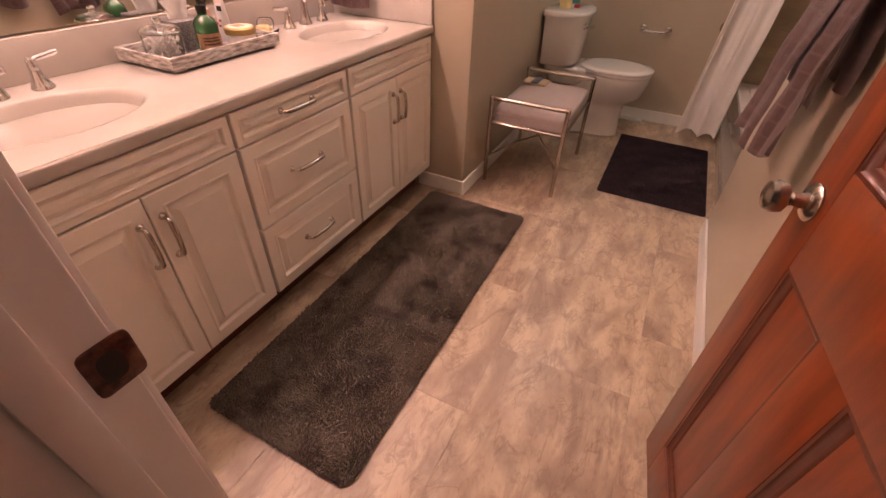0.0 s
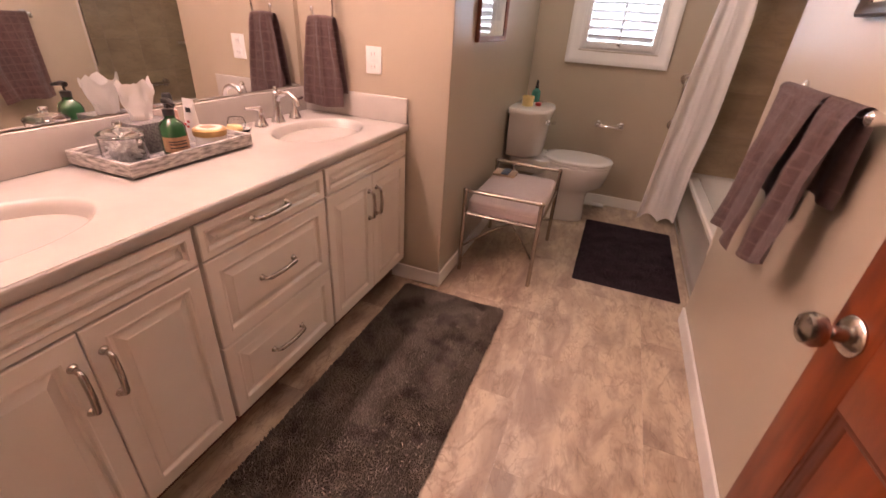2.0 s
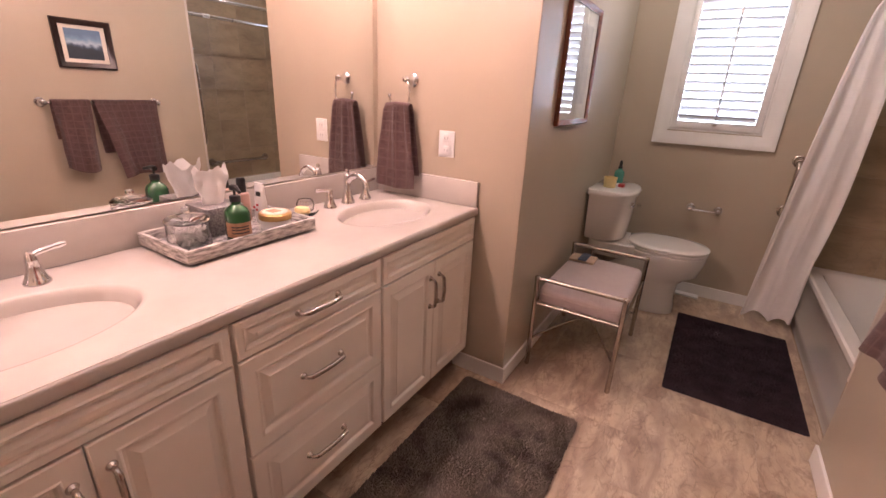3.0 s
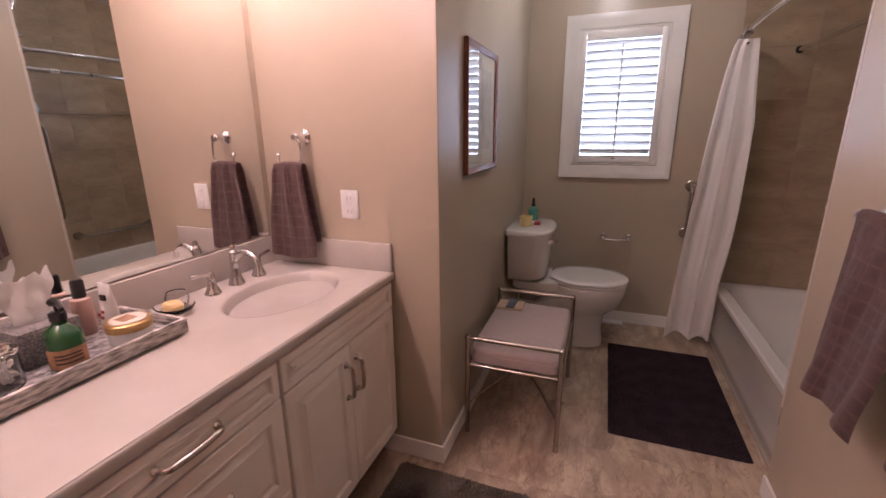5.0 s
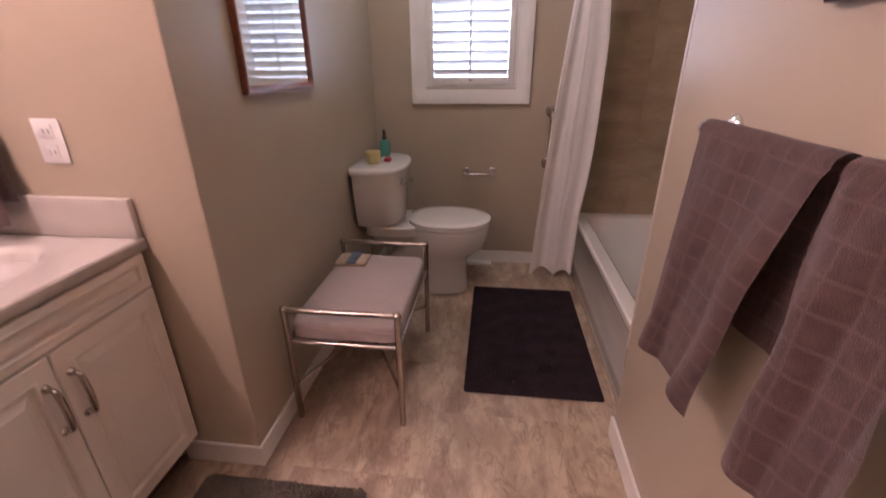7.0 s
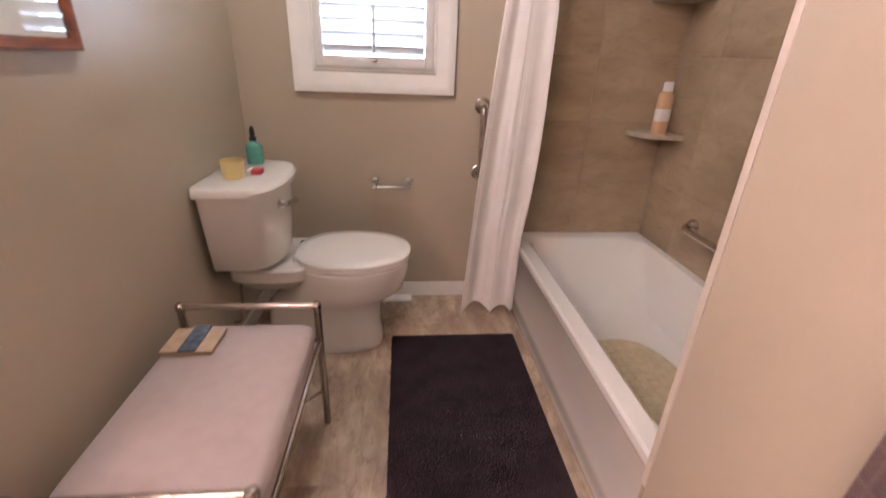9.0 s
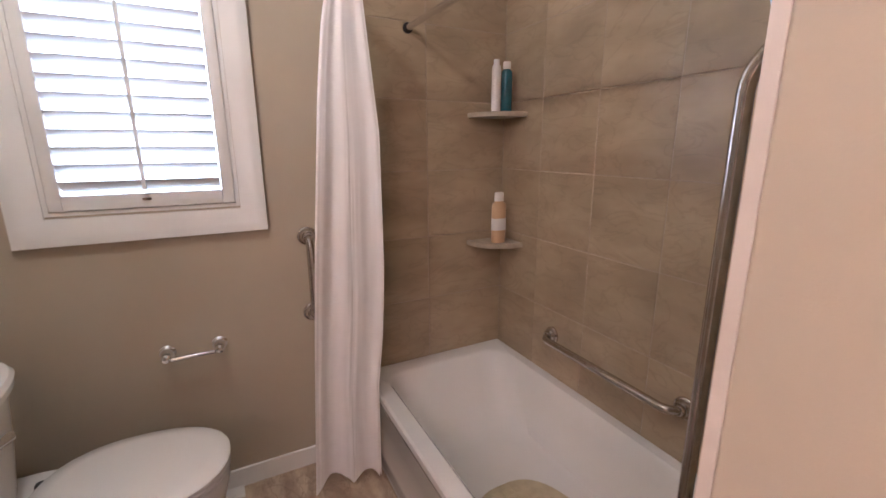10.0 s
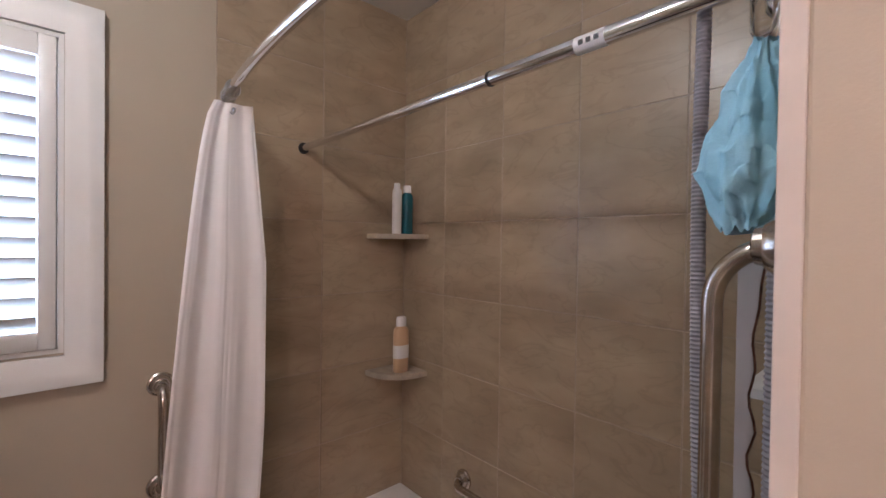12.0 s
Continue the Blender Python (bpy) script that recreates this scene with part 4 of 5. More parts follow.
def curtain():
    t = thing("shower_curtain", (1.12, 4.10, 0.05), "white fabric shower curtain bunched to one side", "curtain")
    n, rows = 220, 48
    rings, z0, z1 = [], 0.045, 1.815
    for j in range(rows + 1):
        f = j / rows
        g = f ** 0.75
        z = z1 + (z0 - z1) * f
        ring = []
        for i in range(n + 1):
            u = i / n
            # three broad folds that widen downwards, each with its own depth, and a loose front edge
            ph = 2 * math.pi * (2.45 * u ** 1.15 + 0.14 * math.sin(4.1 * u + 1.6 * f) + 0.06 * f)
            deep = (0.006 + 0.030 * g) * (0.70 + 0.45 * math.sin(5.3 * u + 1.1))
            fold = math.sin(ph) + 0.28 * math.sin(2 * ph + 0.9)
            wob = 0.012 * noise.noise(Vector((u * 5, f * 2.0, 3))) * (0.25 + g) + 0.004 * noise.noise(Vector((u * 16, f * 5, 8))) * g
            left, right = 1.138 - 0.164 * f ** 0.6, 1.234 + 0.042 * min(1.0, 4 * f) - 0.036 * max(0.0, min(1.0, (f - 0.45) / 0.32)) ** 2
            x = left + (right - left) * u + 0.012 * g * math.cos(ph) + wob * 0.5
            y = 4.10 + 0.03 * f + 0.05 * (0.5 - u) * g - deep * fold + wob
            low = -0.016 * math.sin(ph) + 0.030 * max(0.0, u - 0.8) / 0.2 if f > 0.9 else 0.0
            ring.append((min(x, 1.246) if f > 0.78 else x, y, z + low * (f - 0.9) / 0.1))
        rings.append(ring)
    part("cloth", loft(rings, (False, False), closed=False), CURTAIN, t)
    hem = []
    for j in range(rows + 1):
        f = j / rows
        p = rings[j][n - 6]
        hem.append((p[0] + 0.002, p[1] - 0.006, p[2]))
    part("hem", tube(hem, 0.0022, 6), CURTAIN, t)
    for k in range(7):
        y = 4.075 + 0.013 * k
        x = RODX(y)
        b = tube([(x + 0.019 * math.cos(a), y + 0.004 * math.sin(a), 1.848 + 0.024 * math.sin(a)) for a in [2 * math.pi * q / 18 for q in range(19)]], 0.0018, 6)
        part("ring", b, CHROME, t, "chrome curtain ring")
        part("grommet", tube([(x + 0.002, y - 0.004, 1.790), (x + 0.002, y + 0.002, 1.790)], 0.0065, 12), CHROME, t)


curtain()


def corner_shelf(z, label):
    t = thing("corner_shelf", (TX, BY, z), label, "shelf", "shower shelves")
    pts = [(TX - 0.0005, BY - 0.0005)] + [(TX - 0.0005 - 0.192 * math.cos(a) ** 0.8, BY - 0.0005 - 0.178 * math.sin(a) ** 0.8) for a in [math.pi / 2 * k / 14 for k in range(15)]]
    rings = [[(x, y, z - 0.020) for x, y in pts], [(x, y, z - 0.003) for x, y in pts], [(TX - 0.0005 + (x - TX) * 0.985, BY - 0.0005 + (y - BY) * 0.985, z) for x, y in pts]]
    part("slab", loft(rings), CORK, t)


corner_shelf(1.472, "upper tan stone corner shelf in the tub alcove")
corner_shelf(0.909, "lower tan stone corner shelf in the tub alcove")


def slim_bottle(name, at, r, h, body, cap, label, cap_h=0.02, squash=1.0, band=None):
    t = thing(name, at, label, "bottle")
    x, y, z = at
    part("bottle", loft([oval(x, y, z + q, p, p * squash, 24, 2.5) for p, q in ((r * 0.92, 0), (r, 0.004), (r, h * 0.82), (r * 0.93, h * 0.92), (r * 0.6, h * 0.97), (r * 0.6, h))]), body, t)
    part("cap", loft([oval(x, y, z + h + q, p, p * squash, 20, 2.2) for p, q in ((r * 0.66, -0.004), (r * 0.66, cap_h * 0.85), (r * 0.5, cap_h))]), cap, t)
    if band:
        part("label", loft([oval(x, y, z + h * q, r * 1.015, r * 1.015 * squash, 24, 2.5) for q in (0.30, 0.58)], (False, False)), band, t, "printed paper label")
    return t


slim_bottle("shampoo_bottle", (1.836, 4.228, 1.4725), 0.019, 0.190, WHITE, WHITE, "slim white toiletry tube on the upper shelf", 0.012, 0.8)
slim_bottle("shampoo_bottle", (1.890, 4.232, 1.4725), 0.024, 0.172, TEAL, WHITE, "dark teal bottle with white cap on the shelf", 0.026, 0.9)
slim_bottle("body_wash_bottle", (1.872, 4.238, 0.9095), 0.034, 0.190, PEACH, WHITE, "peach body wash bottle with white cap and label", 0.035, 0.65, WHITE)

# shower hose, cloth bag and slide bar at the near end of the tub
hs = thing("shower_hose", (1.335, SY + 0.06, 1.2), "grey ribbed shower hose hanging in a loop", "hose")


def ribbed(points, r, parent, steps=12):
    raw, cp = curve_points(points, steps), []
    for p, q in zip(raw, raw[1:]):
        cnt = max(1, round((q - p).length / 0.0031))
        cp += [p.lerp(q, k / cnt) for k in range(cnt)]
    part("hose", tube(cp, [r * (1.0 if i % 2 else 0.84) for i in range(len(cp))], 10), HOSE_GREY, parent)


HOSE_B = (1.400, SY + 0.036)
ribbed([(1.470, SY + 0.125, 2.02), (1.518, SY + 0.147, 1.80), (1.512, SY + 0.148, 1.45), (1.465, SY + 0.122, 1.05), (1.44, SY + 0.085, 0.62), (1.375, SY + 0.075, 0.52), (HOSE_B[0], HOSE_B[1], 0.62), (HOSE_B[0], HOSE_B[1], 1.0), (HOSE_B[0], HOSE_B[1], 1.42)], 0.0105, hs)
part("end_fitting", lathe([(0.013, 0), (0.014, 0.012), (0.011, 0.03)], (HOSE_B[0], HOSE_B[1], 1.415), 16), CHROME, hs)
hd = thing("hand_shower", (1.40, SY, 2.05), "chrome wall arm with hand shower above the tub", "shower head")
part("arm", tube(curve_points([(1.52, SY, 2.06), (1.52, SY + 0.06, 2.065), (1.52, SY + 0.13, 2.03)], 5), 0.010, 12), CHROME, hd)
part("flange", lathe([(0.03, 0.0005), (0.03, 0.006), (0.014, 0.012)], (1.52, SY, 2.06), 20, axis="y"), CHROME, hd)
part("head", lathe([(0.012, 0), (0.018, -0.02), (0.046, -0.05), (0.048, -0.062), (0.0, -0.064)], (1.52, SY + 0.145, 2.03), 24), CHROME, hd)
part("handset", tube([(1.470, SY + 0.12, 2.00), (1.472, SY + 0.13, 2.09), (1.48, SY + 0.16, 2.17)], [0.012, 0.014, 0.022], 14), CHROME, hd)


def cloth_bag(x, y, z):
    t = thing("bath_pouf", (x, y, z), "pale blue cloth bath pouf hanging from a clear hook", "pouf")
    n, rings = 110, []
    for j in range(70):
        f = j / 69
        w = (0.010 + 0.037 * math.sin(min(1, f * 1.18) * math.pi * 0.56)) * (1 - 0.55 * max(0, f - 0.72) / 0.28)
        ring = []
        for k in range(n):
            a = 2 * math.pi * k / n
            p = Vector((math.cos(a) * 2.4, math.sin(a) * 2.4, f * 7))
            q = w * (1 + 0.13 * math.sin(6 * a + 4 * f) * (1 - 0.6 * f) + 0.07 * math.sin(13 * a - 6 * f) + 0.22 * noise.noise(p) + 0.05 * noise.noise(p * 2.1) + 0.02 * noise.noise(p * 4.1))
            ring.append((x + q * math.cos(a) * 0.85 + 0.012 * f, y + q * math.sin(a) + 0.018 * f, z - 0.020 - 0.200 * f + 0.012 * noise.noise(p * 1.7)))
        rings.append(ring)
    part("cloth", loft(rings), BLUE_CLOTH, t)
    part("clear_bead", loft([oval(x, y, z - 0.020 + q, p, p * 0.8, 10, 3) for p, q in ((0.006, -0.004), (0.015, 0.010), (0.016, 0.045), (0.007, 0.055), (0.007, 0.062), (0.014, 0.07), (0.012, 0.10), (0.004, 0.108))]), CLEAR, t, "faceted clear plastic bead")
    part("clear_bead", loft([oval(x + 0.028, y - 0.004, z - 0.020 + q, p, p * 0.8, 10, 3) for p, q in ((0.005, 0.03), (0.010, 0.04), (0.010, 0.085), (0.004, 0.10))]), CLEAR, t)
    part("cord", tube([(x, y, z - 0.020 + 0.10), (x + 0.01, y - 0.015, z - 0.020 + 0.19), (x + 0.02, SY + 0.004, z - 0.020 + 0.22)], 0.002, 6), WHITE, t)


cloth_bag(1.390, SY + 0.050, 1.676)
# thin upright grey strip, its right edge waved and lined dark
ps = thing("wavy_strip", (VBX + 0.06, SY, 1.0), "thin grey strip with a dark wavy edge behind the grab bar", "plastic strip")
zz = [1.425 - 0.0125 * k for k in range(72)]
left = [(VBX + 0.052, SY + 0.060, z) for z in zz]
right = [(VBX + 0.052, SY + 0.047 + 0.0036 * math.sin(k * 1.25) * min(1, k / 14) + -0.010 * max(0, 1 - k / 10) ** 2, z) for k, z in enumerate(zz)]
bm = loft([[(a[0] - 0.001, a[1], a[2]), (b[0] - 0.001, b[1], b[2]), (b[0] + 0.001, b[1], b[2]), (a[0] + 0.001, a[1], a[2])] for a, b in zip(left, right)])
part("strip", bm, STRIP, ps)
part("bead", tube([(x, y - 0.001, z) for x, y, z in right], 0.0013, 6), BRONZE, ps, "dark wavy edge bead")
sd = thing("soap_dish", (1.83, SY, 1.22), "white soap shelf on the tiled end wall", "soap dish")
part("dish", box(1.62, 1.78, SY + 0.001, SY + 0.118, 1.205, 1.222, 0.004), WHITE, sd)

# ---- towels on the bar, picture, towel ring ----
tb = thing("towel_bar", (RX, 2.26, 1.138), "chrome towel bar on the painted wall", "towel bar")
part("bar", tube([(RX - 0.052, 1.952, 1.138), (RX - 0.052, 2.562, 1.138)], 0.0085, 14), CHROME, tb)
for y in (1.952, 2.562):
    part("post", lathe([(0.027, 0), (0.027, -0.006), (0.018, -0.012), (0.012, -0.024), (0.012, -0.041), (0.016, -0.048), (0.016, -0.060), (0.008, -0.067), (0.0, -0.068)], (RX - 0.0005, y, 1.138), 22, axis="x"), CHROME, tb)


def uv_towel(rings):
    """A folded sheet from rows of points, with its own cloth lengths as UV."""
    bm = bmesh.new()
    uvl = bm.loops.layers.uv.new("UVMap")
    made = [[bm.verts.new(p) for p in r] for r in rings]
    m = len(rings[0])
    u = [0.0]
    mid = rings[len(rings) // 2]
    for a, b in zip(mid, mid[1:]):
        u.append(u[-1] + (Vector(b) - Vector(a)).length)
    v = [0.0]
    for a, b in zip(rings, rings[1:]):
        v.append(v[-1] + (Vector(b[m // 2]) - Vector(a[m // 2])).length)
    for j in range(len(rings) - 1):
        for i in range(m - 1):
            f = bm.faces.new((made[j][i], made[j][i + 1], made[j + 1][i + 1], made[j + 1][i]))
            for l, (a, b) in zip(f.loops, ((i, j), (i + 1, j), (i + 1, j + 1), (i, j + 1))):
                l[uvl].uv = (u[a], v[b])
    bmesh.ops.solidify(bm, geom=bm.faces[:], thickness=0.014)
    return bm


def hung_towel(y0, y1, front, back, label, seed, folds=2.0, taper=0.7, slant=0.0, rise=0.0):
    """A towel folded over the bar: back drop, over the top, front drop, gathering as it falls."""
    t = thing("bath_towel", (RX - 0.06, (y0 + y1) / 2, 1.14), label, "towel", "towels on the bar")
    xb, zt, rad = RX - 0.052, 1.138, 0.019
    n, rings = 44, []
    rows = [("b", back * (1 - k / 14)) for k in range(14)] + [("a", math.pi * k / 8) for k in range(9)] + [("f", front * k / 26) for k in range(1, 27)]
    for kind, s in rows:
        ring = []
        for i in range(n + 1):
            u = i / n
            drop = s if kind != "a" else 0.0
            f = drop / front
            g = 1 - (1 - taper) * min(1, f) ** 0.8 if kind == "f" else 1 - 0.1 * f
            y = (y0 + y1) / 2 + (y1 - y0) * (u - 0.5) * g + slant * max(0, f) * (1 if kind == "f" else 0.3)
            w = math.sin(2 * math.pi * folds * u + seed) * 0.022 * min(1, f * 2.2 + 0.08) + noise.noise(Vector((u * 4, f * 3, seed))) * 0.012
            if kind == "f":
                x, z = xb - rad - 0.024 * f - max(0, w + 0.004) * 1.0 - (0.020 * math.sin(math.pi * u)) * f, zt - drop * (1 - 0.04 * math.sin(4.4 * u + seed) * f) + rise * (u - 0.3) * f
            elif kind == "b":
                x, z = min(xb + rad + w * 0.4, RX - 0.012), zt - drop
            else:
                x, z = xb + rad * math.cos(s), zt + rad * math.sin(s) + w * 0.1
            ring.append((x, y, z))
        rings.append(ring)
    part("cloth", uv_towel(rings), TOWEL, t)


hung_towel(2.19, 2.548, 0.465, 0.31, "mauve checked bath towel folded over the bar", 0.6, 1.6, 0.76, 0.034, 0.055)
hung_towel(1.985, 2.172, 0.385, 0.21, "smaller mauve checked hand towel over the bar", 2.4, 1.1, 0.90, -0.020, -0.03)

tr = thing("towel_ring", (-0.572, PY, 1.335), "chrome towel ring on the partition end wall", "towel ring")
part("post", lathe([(0.028, 0), (0.028, -0.006), (0.020, -0.014), (0.013, -0.030), (0.012, -0.050), (0.015, -0.058), (0.010, -0.068), (0.0, -0.07)], (-0.572, PY - 0.0005, 1.338), 22, axis="y"), CHROME, tr)
arc = curve_points([(-0.572, PY - 0.056, 1.338), (-0.556, PY - 0.057, 1.318), (-0.552, PY - 0.057, 1.270), (-0.562, PY - 0.057, 1.240), (-0.605, PY - 0.057, 1.226), (-0.648, PY - 0.057, 1.238), (-0.659, PY - 0.057, 1.268)], 6)
part("ring", tube(arc, 0.0052, 10), CHROME, tr)
part("finial", lathe([(0.0, -0.009), (0.006, -0.007), (0.009, 0), (0.006, 0.007), (0.0, 0.009)], (-0.660, PY - 0.057, 1.272), 14), CHROME, tr)


def ring_towel():
    t = thing("hand_towel", (-0.615, PY - 0.05, 1.2), "mauve checked hand towel hanging through the ring", "towel")
    n, rings = 40, []
    zt = 1.232
    rows = [("b", 0.30 * (1 - k / 10)) for k in range(10)] + [("a", math.pi * k / 6) for k in range(7)] + [("f", 0.350 * k / 22) for k in range(1, 23)]
    for kind, s in rows:
        ring = []
        for i in range(n + 1):
            u = i / n
            f = (s if kind != "a" else 0) / 0.345
            wid = 0.132 + 0.085 * min(1, f * 1.2)
            x = -0.612 + wid * (u - 0.5)
            w = math.sin(2 * math.pi * 2.3 * u + 0.8) * 0.010 * (1 - 0.4 * f) + noise.noise(Vector((u * 4, f * 3, 9))) * 0.008
            sag = 0.028 * (2 * u - 1) ** 2
            if kind == "f":
                y, z = PY - 0.056 - 0.016 - 0.006 * f - max(0, w), zt - s - 0.012 * math.sin(3 * u) * f - sag * (1 - f) * 0.2
            elif kind == "b":
                y, z = min(PY - 0.056 + 0.016 + w * 0.4, PY - 0.012), zt - s
            else:
                y, z = PY - 0.056 + 0.016 * math.cos(s), zt + 0.016 * math.sin(s) - sag * 0.2
            ring.append((x, y, z))
        rings.append(ring)
    part("cloth", uv_towel(rings), TOWEL, t)


ring_towel()

ou = thing("wall_outlet", (-0.388, PY, 1.083), "white double wall outlet on the partition end", "outlet")
part("plate", box(-0.427, -0.349, PY - 0.006, PY - 0.0005, 1.028, 1.140, 0.003), WHITE, ou)
for dz in (-0.026, 0.026):
    r = part("receptacle", box(-0.405, -0.371, PY - 0.0085, PY - 0.006, 1.084 + dz - 0.018, 1.084 + dz + 0.018, 0.002), WHITE, ou)
    for dx in (-0.007, 0.007):
        part("slot", box(-0.388 + dx - 0.0012, -0.388 + dx + 0.0012, PY - 0.0092, PY - 0.0086, 1.084 + dz - 0.006, 1.084 + dz + 0.006), HOSE_GREY, r)

# framed picture on the partition (glass front)
pf = thing("framed_picture", (PX, 3.15, 1.44), "narrow brown wooden framed sketch behind glass", "picture")
b0, b1, c0, c1 = 2.895, 3.388, 1.177, 1.703
prof = [(0, 0.0008), (0, 0.018), (0.004, 0.021), (0.012, 0.019), (0.018, 0.014), (0.024, 0.012), (0.024, 0.0008)]
rings = [[(PX + d, b0 + i, c0 + i), (PX + d, b1 - i, c0 + i), (PX + d, b1 - i, c1 - i), (PX + d, b0 + i, c1 - i)] for i, d in prof]
bm = loft(rings + [rings[0]], (False, False))
bmesh.ops.remove_doubles(bm, verts=bm.verts[:], dist=1e-5)
part("frame", bm, FRAME_WOOD, pf)
part("mat_board", box(PX + 0.001, PX + 0.005, b0 + 0.02, b1 - 0.02, c0 + 0.02, c1 - 0.02), MATBOARD, pf, smooth=False)
part("print", box(PX + 0.0052, PX + 0.006, b0 + 0.085, b1 - 0.085, c0 + 0.095, c1 - 0.085), SKETCH, pf, smooth=False)
part("glass", box(PX + 0.0085, PX + 0.0105, b0 + 0.0235, b1 - 0.0235, c0 + 0.0235, c1 - 0.0235), CLEAR, pf, smooth=False).visible_shadow = False

# framed landscape on the towel wall
lf = thing("framed_picture", (RX, 2.13, 1.5), "dark framed mountain landscape print with cream mat", "picture")
b0, b1, c0, c1 = 2.085, 2.378, 1.332, 1.600
prof = [(0, -0.0008), (0, -0.020), (0.006, -0.026), (0.014, -0.024), (0.026, -0.014), (0.032, -0.012), (0.032, -0.0008)]
rings = [[(RX + d, b0 + i, c0 + i), (RX + d, b1 - i, c0 + i), (RX + d, b1 - i, c1 - i), (RX + d, b0 + i, c1 - i)] for i, d in prof]
bm = loft(rings + [rings[0]], (False, False))
bmesh.ops.remove_doubles(bm, verts=bm.verts[:], dist=1e-5)
part("frame", bm, FRAME_DARK, lf)
part("mat_board", box(RX - 0.006, RX - 0.001, b0 + 0.028, b1 - 0.028, c0 + 0.028, c1 - 0.028), MATBOARD, lf, smooth=False)
part("print", box(RX - 0.0078, RX - 0.0062, b0 + 0.056, b1 - 0.056, c0 + 0.052, c1 - 0.052), LANDSCAPE, lf, smooth=False)

# ---- entrance door, open ----
HX, HY, EXX, EYY = 1.166, 0.815, 1.070, 1.580
ang = math.degrees(math.atan2(EYY - HY, EXX - HX))
door = thing("door_1", pose(HX, HY, 0.012, 0, 0, ang), "open cherry-stained wooden panel door", "door", kind="structure")
DW, DT, DH = math.hypot(EXX - HX, EYY - HY), 0.035, 2.02
ST, MU, HS, PWF = 0.099, 0.107, 0.115, 0.172
PANELS = ((HS, DW - ST - PWF - MU), (DW - ST - PWF, DW - ST))
zs = (0.0, 0.140, 0.755, 0.936, 1.88, DH)
part("stile", box(0, HS, -DT, 0, 0, DH, 0.003), WOOD, door, local=True)
part("stile", box(DW - ST, DW, -DT, 0, 0, DH, 0.003), WOOD, door, local=True)
for a, b in ((zs[0], zs[1]), (zs[2], zs[3]), (zs[4], zs[5])):
    part("rail", box(HS, DW - ST, -DT + 0.0005, -0.0005, a, b, 0.001), WOOD, door, local=True)
for a, b in ((zs[1], zs[2]), (zs[3], zs[4])):
    part("mullion", box(PANELS[0][1], PANELS[1][0], -DT + 0.0007, -0.0007, a, b, 0.001), WOOD, door, local=True)
    for u, u1 in PANELS:
        pw = u1 - u
        part("panel", box(u, u + pw, -DT + 0.013, -0.013, a, b), WOOD, door, local=True)
        for s in (0, 1):
            ya, yb = (-0.013, -0.002) if s else (-DT + 0.013, -DT + 0.002)
            pr = [(0, ya), (0, yb), (0.007, yb), (0.011, ya + (yb - ya) * 0.55), (0.018, ya + (yb - ya) * 0.40), (0.023, ya)]
            rg = [[(u + i, y, a + i), (u + pw - i, y, a + i), (u + pw - i, y, b - i), (u + i, y, b - i)] for i, y in pr]
            part("moulding", loft(rg, (False, False)), WOOD_STAIN_TOE_SHADE, door, "dark-stained panel moulding", local=True)
KZ, KU = 0.858, DW - 0.050
for s, y0 in ((1, 0.0), (-1, -DT)):
    kb = lathe([(0.033, 0.0005), (0.033, 0.004), (0.028, 0.009), (0.014, 0.012), (0.011, 0.030), (0.014, 0.036), (0.026, 0.044), (0.0285, 0.056), (0.024, 0.068), (0.012, 0.073), (0.0, 0.074)], (KU, 0, KZ), 28, axis="y")
    for v in kb.verts:
        v.co.y = y0 + s * v.co.y
    part("door_knob", kb, NICKEL, door, "brushed nickel round door knob", local=True)
part("latch_plate", box(DW + 0.0002, DW + 0.0015, -DT * 0.5 - 0.012, -DT * 0.5 + 0.012, KZ - 0.028, KZ + 0.028), NICKEL, door, local=True)
for z in (0.2, 1.0, 1.8):
    part("hinge", lathe([(0.006, -0.045), (0.006, 0.045)], (-0.004, -DT - 0.003, z), 10), NICKEL, door, local=True)

# ---- counter things ----
ty0, ty1, tx0, tx1 = 1.518, 1.950, -0.755, -0.496
tray = thing("vanity_tray", (-0.64, 1.73, CT), "whitewashed distressed wooden tray with patterned base", "tray")
part("base", box(tx0 + 0.01, tx1 - 0.01, ty0 + 0.01, ty1 - 0.01, CT + 0.010, CT + 0.016), TRAY_BED, tray, "black and white patterned tray bed", smooth=False)
for nm, a in (("long_side", (tx0, tx0 + 0.011, ty0, ty1)), ("long_side", (tx1 - 0.011, tx1, ty0, ty1)), ("short_side", (tx0 + 0.011, tx1 - 0.011, ty0, ty0 + 0.011)), ("short_side", (tx0 + 0.011, tx1 - 0.011, ty1 - 0.011, ty1))):
    part(nm, box(*a, CT + 0.008, CT + 0.046, 0.002), WASHED, tray)
for x in (tx0 + 0.02, tx1 - 0.035):
    for y in (ty0 + 0.012, ty1 - 0.05):
        part("foot", box(x, x + 0.02, y, y + 0.04, CT, CT + 0.0085), WASHED, tray)
TB = CT + 0.0165
jx, jy = -0.612, 1.590
jar = thing("swab_jar", (jx, jy, TB), "clear glass jar of cotton swabs with glass lid", "jar")
part("jar", lathe([(0.052, 0), (0.056, 0.004), (0.056, 0.070), (0.053, 0.076), (0.051, 0.074), (0.053, 0.068), (0.053, 0.008), (0.0, 0.006)], (jx, jy, TB), 32), CLEAR, jar)
lid = part("lid", lathe([(0.058, 0.0775), (0.058, 0.082), (0.045, 0.092), (0.015, 0.097), (0.008, 0.100), (0.013, 0.108), (0.011, 0.116), (0.0, 0.118)], (jx, jy, TB), 32), CLEAR, jar, "clear glass lid with knob")
sw = bmesh.new()
